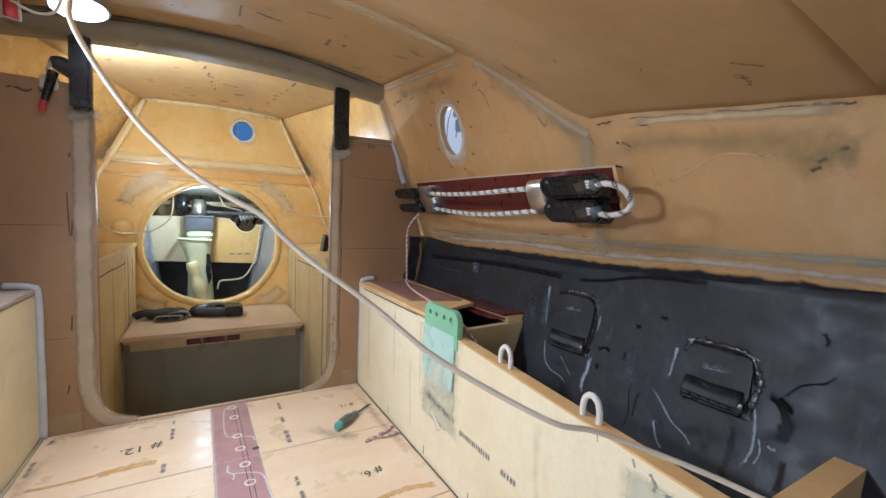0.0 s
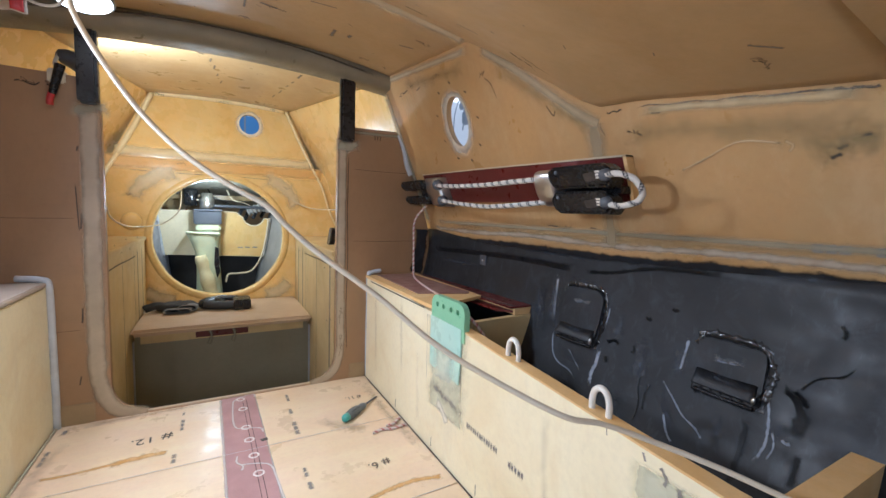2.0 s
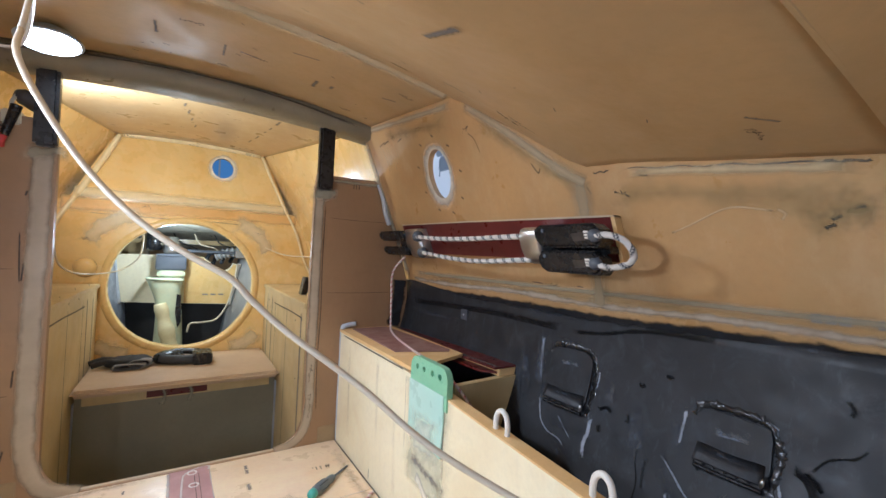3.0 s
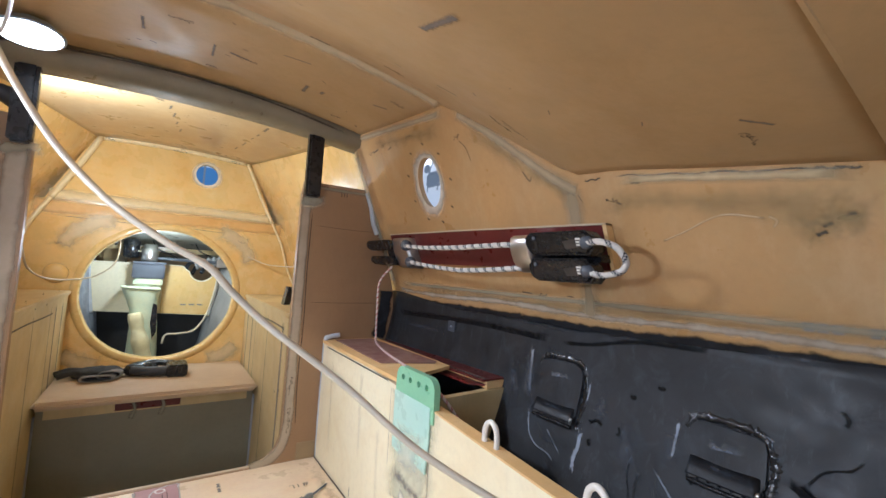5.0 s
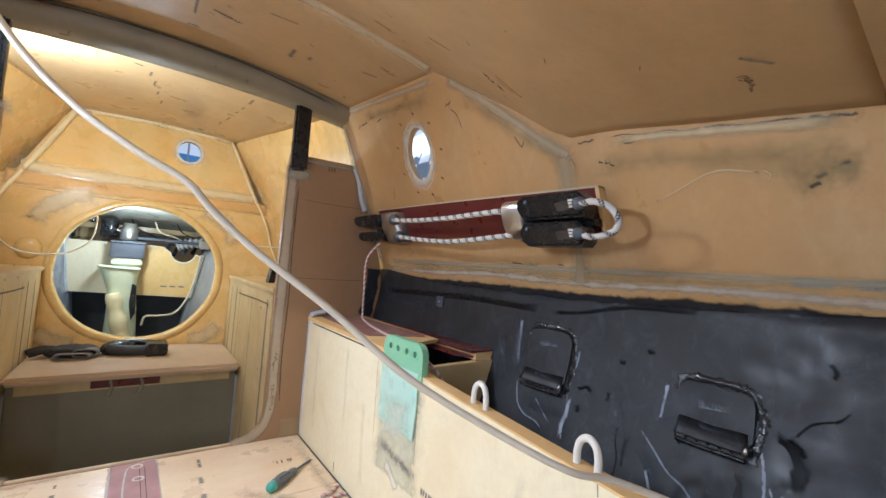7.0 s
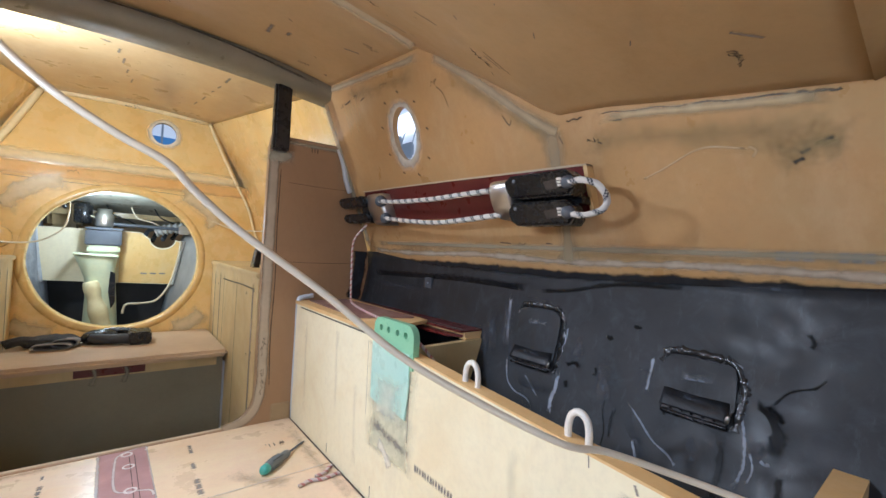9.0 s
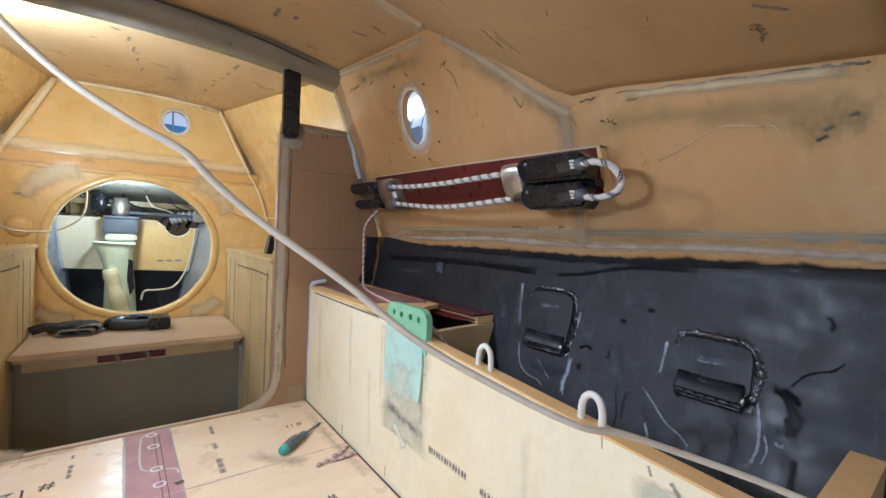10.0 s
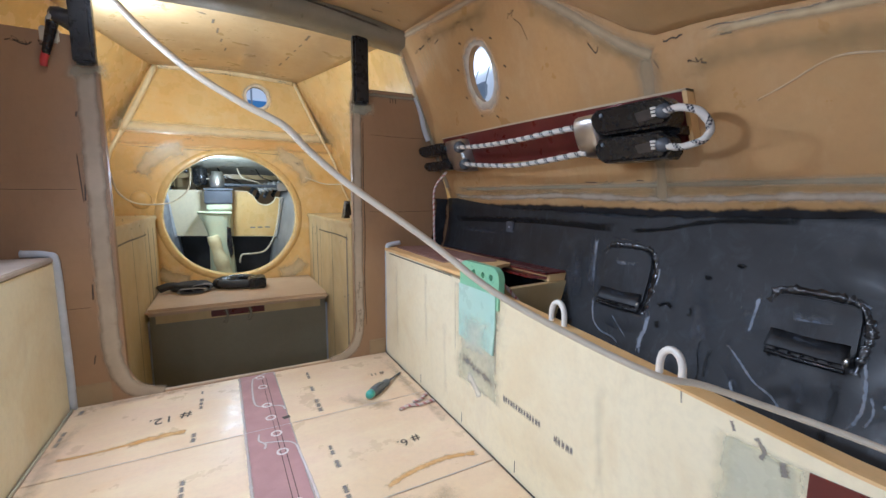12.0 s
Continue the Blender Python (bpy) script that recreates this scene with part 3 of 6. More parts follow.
trim("trim", ribbon([on_side(y, z, 0.003) for y, z in ((0.79, 0.916), (0.70, 0.910), (0.59, 0.897), (0.48, 0.884), (0.41, 0.876))], 0.030, 0.0030, SIDE_N), soft(surface("cream_filler_fillet", (0.62, 0.50, 0.29), (0.54, 0.42, 0.23), 60, 8, 0.45, 0.15, 0.1), 0.5, 16, 0.85, 0.3, 1.8), "pale rounded filler fillet under the deck")
trim("trim", ribbon([on_side(y, z, 0.001) for y, z in ((0.84, 0.880), (0.70, 0.870), (0.55, 0.852), (0.42, 0.84))], 0.085, 0.0006, SIDE_N), OLIVES, "olive resin stain under the deck fillet")
trim("trim", ribbon([on_side(y, z, 0.001) for y, z in ((0.875, 0.915), (0.883, 0.80), (0.885, 0.70), (0.895, 0.620))], 0.075, 0.0010, SIDE_N), soft(FOLD, 0.5, 18, 0.55, 0.05, 1.5), "grey fibreglass tape down the topside")
trim("trim", ribbon([on_side(y, 0.633 - 0.004 * math.sin(y * 9), 0.001) for y in (1.81, 1.5, 1.2, 0.9, 0.6, 0.3, 0.0, -0.5)], 0.034, 0.0010, SIDE_N), soft(surface("chalky_filler", (0.56, 0.50, 0.40), (0.46, 0.37, 0.27), 70, 7, 0.5, 0.15, 0.1), 0.9, 20, 0.85, 0.05, 1.6), "pale ragged fillet along the chine")
trim("trim", ribbon([on_side(y, 0.646 + 0.003 * math.sin(y * 13), 0.0008) for y in (1.80, 1.5, 1.2, 0.9, 0.6, 0.3)], 0.06, 0.0004, SIDE_N), OLIVES, "olive resin stain above the chine")
trim("trim", ribbon([on_side(y, (0.597 if y > 0.8 else 0.606) + 0.003 * math.sin(y * 17), 0.0012) for y in (1.82, 1.5, 1.2, 0.9, 0.7, 0.5, 0.3)], 0.034, 0.0008, SIDE_N), soft(BLACK, 1.0, 26, 0.95, 0.02, 1.0), "ragged brushed edge of the black epoxy")
trim("trim", ribbon([on_side(y, 0.661, 0.001) for y in (1.80, 1.4, 1.0, 0.6, 0.2)], 0.030, 0.0008, SIDE_N), TAPES, "thin resin run above the chine")
trim("trim", ribbon([on_side(1.813, z, 0.004) for z in (1.19, 1.08, 0.98, 0.86, 0.74, 0.63)], 0.045, 0.002, (-0.8, -0.6, -0.3)), TAPES, "grey fillet in the bulkhead corner")
trim("trim", tube([(0.846, 1.822, 1.015), (0.868, 1.820, 0.955), (0.880, 1.820, 0.90), (0.900, 1.820, 0.852)], 0.010), SEAL, "grey sealant run in the bulkhead corner")
# rounded stiles beside the doorway
for pts, wd in (([(-0.157, 0.985), (-0.158, 0.75), (-0.160, 0.50), (-0.160, 0.30), (-0.157, 0.13), (-0.122, 0.036), (-0.035, -0.004)], 0.066), ([(0.611, 0.968), (0.609, 0.75), (0.608, 0.50), (0.607, 0.30), (0.606, 0.12), (0.574, 0.034), (0.49, -0.002)], 0.048)):
    trim("trim", ribbon([(x, YB - 0.0003, z) for x, z in pts], wd, 0.0022, (0, -1, 0), n=10), STILE, "grey filled rounded edge of the doorway")
for x0 in (-0.192, 0.633):
    trim("trim", ribbon([(x0 + 0.003 * math.sin(z * 14), YB - 0.001, z) for z in ((0.10, 0.3, 0.5, 0.7, 0.95) if x0 > 0 else (0.60, 0.68, 0.75))], 0.005, 0.0006, (0, -1, 0)), PENCILS, "dark pencil line beside the doorway")
for x0, x1, z in ((-0.49, -0.19, 0.645), (0.645, 0.93, 0.572), (0.645, 0.90, 0.86), (-0.46, -0.19, 0.30)):
    trim("trim", ribbon([(x0, YB - 0.0005, z), ((x0 + x1) / 2, YB - 0.0005, z - 0.002), (x1, YB - 0.0005, z)], 0.0022, 0.0004, (0, -1, 0)), PENCILS, "thin joint line on the bulkhead")
trim("trim", ribbon([(0.60, YB - 0.001, 1.005), (0.75, YB - 0.001, 1.006), (0.87, YB - 0.001, 1.010)], 0.03, 0.0012, (0, -1, 0)), TAPES, "resin band along the bulkhead top")
trim("trim", ribbon([(x, YB - 0.002, z) for x, z in ((0.965, 0.625), (0.962, 0.56), (0.950, 0.48), (0.940, 0.43))], 0.07, 0.001, (0, -1, 0)), soft(BLACK, 0.6, 30, 1.0, 0.08, 0.5), "black epoxy lapped onto the bulkhead")
MILKY = soft(surface("milky_resin_smear", (0.56, 0.55, 0.42), (0.46, 0.42, 0.30), 60, 9, 0.32, 0.12, 0.1), 0.7, 24, 0.6, 0.3, 1.5)
for x, z in ((0.617, 0.952), (-0.162, 0.975)):
    trim("trim", ribbon([(x + dx, YB - 0.0035, z + dz) for dx, dz in ((-0.055, 0.0), (0.0, -0.006), (0.03, 0.004), (0.07, 0.0))], 0.075, 0.001, (0, -1, 0)), MILKY, "milky resin smear at the foot of the post")
# black wrapped posts up to the beam
for lo, hi in (((0.595, 1.797, 0.962), (0.651, 1.835, 1.215)), ((-0.177, 1.797, 0.985), (-0.127, 1.835, 1.215))):
    p = structure(part("post", box(lo, hi, 0.008), BLACKTAPE), "post wrapped in black carbon cloth", "post")
# sealant beads on the settee joints
trim("trim", tube([(0.722, 1.822, 0.0), (0.721, 1.822, 0.15), (0.722, 1.822, 0.30), (0.722, 1.822, 0.425), (0.735, 1.822, 0.442), (0.775, 1.824, 0.448)], 0.009, 10), SEAL, "pale blue sealant bead beside the settee")
trim("trim", tube([(-0.262, 1.822, 0.0), (-0.261, 1.822, 0.15), (-0.262, 1.822, 0.30), (-0.264, 1.822, 0.440), (-0.280, 1.822, 0.462), (-0.335, 1.824, 0.468)], 0.010, 10), SEAL, "pale blue sealant bead beside the settee")
trim("trim", tube([(-0.262, y, 0.003 + 0.001 * math.sin(y * 40)) for y in (1.82, 1.7, 1.5, 1.2, 0.9)], 0.004, 6), TAPE, "grey filler bead along the floor")
trim("trim", tube([(0.712, y, 0.002) for y in (1.82, 1.7, 1.5, 1.2, 0.9, 0.6)], 0.0016, 6), PENCIL, "dark gap along the settee foot")
trim("trim", tube([(-0.08, 1.843, -0.001), (0.2, 1.846, -0.001), (0.53, 1.843, -0.001)], 0.006, 8), PALE, "pale filler along the door sill")
FOOT = surface("brown_resin_foot", (0.36, 0.26, 0.14), (0.30, 0.21, 0.11), 60, 9, 0.4, 0.15, 0.12)
trim("trim", box((0.645, YB - 0.004, 0.0), (0.712, YB + 0.001, 0.062), 0.003), FOOT, "resin patch at the bulkhead foot", False)
trim("trim", box((-0.262, YB - 0.004, 0.0), (-0.17, YB + 0.001, 0.066), 0.003), FOOT, "resin patch at the bulkhead foot", False)

trim("trim", ribbon([(x, 1.742 - 0.002, 1.258 - 0.062 * ((x - XC) / 0.56) ** 2 - 0.002) for x in (-0.32, -0.1, 0.1, 0.3, 0.5, 0.74)], 0.014, 0.001, (0, -0.6, -1), n=10), PENCILS, "dark line between beam and deck")
# ---- marks on the floor ----
FL = 0.0004


def flat_mark(poly, z, parent, material, name="ink_mark", h=0.0005):
    return part(name, sheet(poly, lambda u, v, w: (u, v, z + w), h), material, parent)


def stroke(points, width, material, parent, normal=(0, 0, 1), name="pencil_line", n=6):
    return part(name, ribbon(points, width * 1.3, 0.0004, normal, n=n), {PENCIL: PENCILS, CHALK: CHALKS, INK: INKS}[material], parent)


strip_edge = [(0.177 + 0.011 * k / 12 + 0.0016 * noise.noise(Vector((k, 1, 0))), 1.838 - 0.07 * k) for k in range(13)], [(0.288 + 0.018 * k / 12 + 0.0016 * noise.noise(Vector((k, 5, 0))), 1.838 - 0.07 * k) for k in range(13)]
flat_mark([*strip_edge[0], (0.195, 0.3), (0.312, 0.3), *strip_edge[1][::-1]], 0.0002, floor, ROSE, "rose_strip")
CHALKY = soft(surface("pale_blue_dust", (0.60, 0.60, 0.60), (0.66, 0.58, 0.48), 160, 25, 0.6, 0.1, 0.0), 0.9, 60, 0.6, 0.05, 1.2)
for line, wd in ((strip_edge[0], 0.014), (strip_edge[1], 0.007)):
    part("strip_edge", ribbon([(x, y, 0.0008) for x, y in line], wd, 0.0003, (0, 0, 1), n=4), CHALKY, floor)
for k, x0 in enumerate((0.246, 0.258)):
    stroke([(x0 + 0.0, 1.82, 0.0012), (x0 + 0.008, 1.45, 0.0012), (x0 + 0.018, 1.0, 0.0012)], 0.0024, PENCIL, floor)
for x0, y0 in ((0.241, 1.80), (0.244, 1.72), (0.246, 1.585), (0.250, 1.505), (0.256, 1.415), (0.261, 1.325), (0.268, 1.13)):
    bm = sheet(ring(x0, y0, 0.0145, 0.0145, 18), lambda u, v, w: (u, v, 0.0011 + w), 0.0006, [ring(x0, y0, 0.0095, 0.0095, 18)])
    part("marker_ring", bm, CHALK, floor)
for line in ([(0.285, 1.80), (0.288, 1.825), (0.262, 1.828), (0.222, 1.80), (0.214, 1.75), (0.212, 1.64), (0.222, 1.59), (0.262, 1.575), (0.287, 1.56), (0.292, 1.53)], [(0.215, 1.43), (0.212, 1.40), (0.226, 1.375), (0.222, 1.355)], [(0.215, 1.385), (0.265, 1.37), (0.293, 1.345), (0.300, 1.28), (0.308, 1.15), (0.310, 1.03), (0.290, 1.0)]):
    stroke([(x, y, 0.0012) for x, y in line], 0.0065, CHALK, floor, name="marker_line")
flat_mark([(0.278, 1.493), (0.298, 1.497), (0.300, 1.483), (0.283, 1.479)], 0.001, floor, PENCIL, "hole_mark")
for x0, x1, y0, y1 in ((0.385, 0.400, 1.715, 1.775), (0.378, 0.396, 1.615, 1.655), (0.374, 0.396, 1.475, 1.56), (0.362, 0.378, 1.255, 1.30), (0.362, 0.380, 1.20, 1.235), (0.357, 0.376, 1.08, 1.14), (0.062, 0.078, 1.65, 1.725), (0.064, 0.074, 1.755, 1.78), (0.052, 0.070, 1.47, 1.52), (0.044, 0.060, 1.25, 1.32), (-0.25, -0.236, 1.60, 1.68), (-0.245, -0.225, 1.77, 1.80)):
    n_bits = max(1, int((y1 - y0) / 0.022))
    for k in range(n_bits):
        ya = y0 + (y1 - y0) * k / n_bits
        yb, xm = ya + (y1 - y0) / n_bits - 0.003, (x0 + x1) / 2
        part("ink_mark", ribbon([(xm, ya, FL), (xm, (ya + yb) / 2, FL), (xm, yb, FL)], (x1 - x0) * 1.15, 0.0004, (0, 0, 1), n=2), INKS, floor)
stroke([(-0.2, 1.45, 0.0008), (0.1, 1.4502, 0.0008), (0.45, 1.4498, 0.0008), (0.70, 1.45, 0.0008)], 0.0026, CHALK, floor, name="joint_filler")
stroke([(-0.2, 1.06, 0.0008), (0.2, 1.0602, 0.0008), (0.70, 1.06, 0.0008)], 0.0026, CHALK, floor, name="joint_filler")
PALEAMBER = surface("pale_amber_resin", (0.86, 0.72, 0.42), (0.80, 0.62, 0.32), 60, 9, 0.32, 0.12, 0.1, coat=0.3)
RESIN = surface("spilt_amber_resin", (0.70, 0.40, 0.12), (0.74, 0.48, 0.20), 90, 25, 0.25, 0.1, 0.1)
SPILL = soft(RESIN, 0.9, 45, 0.75, 0.12, 1.3)
for pts, wd in (([(-0.235, 1.532), (-0.16, 1.528), (-0.10, 1.532), (-0.06, 1.535)], 0.024), ([(-0.09, 1.528), (-0.04, 1.538), (0.01, 1.540), (0.045, 1.535)], 0.042), ([(0.44, 1.085), (0.50, 1.105), (0.60, 1.118), (0.70, 1.098)], 0.030)):
    part("resin_spill", ribbon([(x, y, FL) for x, y in pts], wd, 0.0004, (0, 0, 1)), SPILL, floor)


def writing(text, place, size, parent, turn=180.0, material=None):
    cu = bpy.data.curves.new("text", "FONT")
    cu.body, cu.size, cu.extrude = text, size, 0.0003
    tmp = new("text", cu)
    me = bpy.data.meshes.new_from_object(tmp.evaluated_get(bpy.context.evaluated_depsgraph_get()))
    bpy.data.objects.remove(tmp)
    me.materials.append(material or PENCIL)
    ob = new("writing", me)
    ob.matrix_world = place @ pose(0, 0, 0, 0, 0, turn)
    ob.parent = parent
    return ob


writing("# 12.", pose(0.048, 1.650, 0.0008), 0.050, floor, 184)
writing("# 6.", pose(0.588, 1.240, 0.0008), 0.04, floor, 186)
writing("# 11.", pose(0.640, 1.655, 0.0008), 0.028, floor, 178)

# ---- marks on the settee front ----
for y0, y1, z0, h in ((1.225, 1.19, 0.176, 0.018), (1.17, 1.06, 0.174, 0.020), (1.035, 0.905, 0.158, 0.022), (0.868, 0.815, 0.150, 0.024)):
    bits = max(1, int((y0 - y1) / 0.009))
    for k in range(bits):
        ya, yb = y0 + (y1 - y0) * k / bits, y0 + (y1 - y0) * (k + 0.72 + 0.2 * (k % 3 == 0)) / bits
        part("ink_mark", ribbon([(XP - 0.0002, ya, z0 + h / 2), (XP - 0.0002, (ya + yb) / 2, z0 + h / 2), (XP - 0.0002, yb, z0 + h / 2)], h * 1.15, 0.0004, (-1, 0, 0), n=2), INKS, settee)
part("core_edge", patch(lambda u, v: (XP - 0.001 + 0.032 * v, 0.0 + 1.235 * u, panel_top(1.235 * u) if u > 0.34 else 0.355), 30, 3, (0, 0, 0.004)), WOOD, settee, "raw orange core edge")
stroke([(XP - 0.0005, y, 0.413) for y in (1.80, 1.6, 1.4, 1.27)], 0.006, PENCIL, settee, (-1, 0, 0))
for pts, wd in (([(0.565, 0.357), (0.56, 0.345)], 0.006), ([(0.538, 0.350), (0.528, 0.338), (0.530, 0.325)], 0.008), ([(0.51, 0.335), (0.505, 0.318)], 0.012), ([(0.63, 0.372), (0.628, 0.35)], 0.003), ([(1.075, 0.40), (1.07, 0.33), (1.068, 0.20)], 0.004), ([(1.265, 0.405), (1.262, 0.30), (1.26, 0.20)], 0.0025)):
    stroke([(XP - 0.0006, y, z) for y, z in pts], wd, INK, settee, (-1, 0, 0), "smear")
part("bare_patch", sheet([(0.485, 0.02), (0.485, 0.338), (0.40, 0.345), (-0.2, 0.335), (-0.2, 0.02)], lambda u, v, w: (XP - w, u, v), 0.0015), MAROON, settee, "maroon laminate patch")
PATCH = surface("translucent_resin_patch", (0.70, 0.69, 0.50), (0.64, 0.65, 0.50), 90, 9, 0.28, 0.1, 0.08, coat=0.2)
part("resin_patch", ribbon([(XP - 0.0004, 0.53, z) for z in (0.345, 0.25, 0.15, 0.02)], 0.13, 0.0003, (-1, 0, 0)), soft(PATCH, 0.3, 20, 0.85, 0.1, 1.2), settee)
part("resin_patch", ribbon([(XP - 0.0004, 1.15, z) for z in (0.403, 0.33, 0.25, 0.13)], 0.27, 0.0003, (-1, 0, 0)), soft(PATCH, 0.3, 20, 0.85, 0.1, 1.2), settee)
for y in (1.49, 1.22, 0.985):
    part("ink_mark", sheet([(y, 0.012), (y + 0.002, 0.012), (y + 0.002, 0.04), (y, 0.04)], lambda u, v, w: (XP - w, u, v), 0.0005), PENCIL, settee)

# green fitting bonded to the settee front
fit = thing("fitting", "green fibreglass fitting with four holes bonded to the settee front", "fitting")
corner = arc(1.085, 0.440, 0.028, 180, 90, 6) + arc(1.205, 0.440, 0.028, 90, 0, 6)
part("plate", sheet([(1.233, 0.37), (1.057, 0.37)] + corner, lambda u, v, w: (XP - 0.004 + w, u, v), 0.016, [ring(y, 0.443, 0.0075, 0.0075, 14) for y in (1.09, 1.125, 1.165, 1.20)]), GREEN, fit)
part("cloth", sheet([(1.234, 0.262), (1.20, 0.256), (1.14, 0.262), (1.076, 0.256), (1.068, 0.33), (1.070, 0.404), (1.236, 0.404)], lambda u, v, w: (XP - 0.0052 + w, u, v), 0.003), AQUA, fit, "aqua wetted glass cloth")
part("resin_film", ribbon([(XP - 0.0054, 1.152, z) for z in (0.345, 0.30, 0.26, 0.215)], 0.19, 0.0003, (-1, 0, 0)), soft(surface("milky_resin_film", (0.80, 0.82, 0.68), (0.72, 0.76, 0.64), 60, 9, 0.3, 0.1, 0.05, coat=0.3), 0.6, 22, 0.75, 0.4, 1.8), fit, "milky resin film")
part("ink_smear", ribbon([(XP - 0.0008, y, z) for y, z in ((1.245, 0.205), (1.18, 0.196), (1.12, 0.190), (1.055, 0.18))], 0.042, 0.0003, (-1, 0, 0)), soft(INK, 1.2, 60, 0.7, 0.25, 1.6), fit, "smeared ink")
part("filler", ribbon([(XP - 0.0012, y, z) for y, z in ((1.20, 0.165), (1.17, 0.155), (1.14, 0.135), (1.13, 0.12))], 0.045, 0.0008, (-1, 0, 0)), soft(surface("white_filler_smear", (0.88, 0.84, 0.72), (0.84, 0.78, 0.60), 60, 9, 0.5, 0.1, 0.05), 0.8, 40, 0.8, 0.3, 1.5), fit, "white filler")

# white loops on the settee edge
for y0 in (0.888, 0.657):
    z0 = panel_top(y0) + 0.004
    line = [(0.731, y0 + dy, z0 + dz) for dy, dz in ((-0.017, -0.005), (-0.017, 0.018), (-0.012, 0.034), (0.0, 0.041), (0.012, 0.034), (0.017, 0.018), (0.017, -0.005))]
    tagged(part("loop", tube(line, 0.0055, 12), WHITE, smooth=True), "white plastic lashing loop on the settee edge", "loop", "lashing loops")

# ---- the open locker behind the settee front ----
structure(part("locker_panel", sheet([(0.80, 0.0), (1.02, 0.0), (1.035, 0.398), (0.80, 0.392)], lambda u, v, w: (u, 1.15 + w, v), 0.02), YELLOW), "yellow core panel across the open locker", "panel")
structure(part("locker_panel", sheet([(0.745, -0.1), (1.0, -0.1), (1.045, 0.357), (0.745, 0.362)], lambda u, v, w: (u, 0.386 + w, v), 0.036), WOOD), "raw orange core panel across the locker", "panel")
structure(part("locker_bottom", box((0.743, -0.85, -0.12), (1.05, 1.82, -0.10)), SHADOWED), "locker bottom coloured dark as shade", "floor")
shelf = thing("locker_shelf", "maroon laminate shelf with a raw orange end along the hull", "shelf")
part("board", sheet([(0.94, 1.16), (1.042, 1.16), (1.008, 1.82), (0.905, 1.82)], lambda u, v, w: (u, v, 0.418 + w), 0.005), MAROON, shelf)
part("core", sheet([(0.955, 1.158), (1.04, 1.158), (1.008, 1.81), (0.925, 1.81)], lambda u, v, w: (u, v, 0.398 + w), 0.0195), WOOD, shelf, "raw orange core")
part("lip", sheet([(0.918, 1.20), (0.953, 1.165), (0.918, 1.81), (0.885, 1.81)], lambda u, v, w: (u, v, 0.404 + w), 0.006), MAROON, shelf)
part("groove", tube([(0.953, 1.165, 0.4235), (0.935, 1.5, 0.4235), (0.918, 1.81, 0.4235)], 0.002, 6), PENCIL, shelf)
dust = tagged(part("cover_sheet", sheet([(0.745, 1.40), (0.905, 1.345), (0.92, 1.36), (0.90, 1.80), (0.755, 1.80)], lambda u, v, w: (u, v, 0.431 + w), 0.003), DUST), "dusty maroon cover sheet on the settee top", "sheet")
trim("trim", tube([(1.012, 1.80, 0.428), (1.032, 1.5, 0.428), (1.045, 1.165, 0.424)], 0.007, 8), SEAL, "pale sealant along the shelf and hull")
trim("trim", tube([(1.040, 1.152, 0.41), (1.035, 1.148, 0.32), (1.02, 1.146, 0.20), (0.99, 1.146, 0.05)], 0.009, 8), SEAL, "pale sealant down the locker panel")


# ---- the hull's pads, scuffs and painted sheen ----
def on_hull(y, z, w=0.0):
    return Vector((hull_x(y, z) - w, y, z))


HAZES = soft(SCUFF, 1.4, 55, 0.6, 0.35, 1.6)


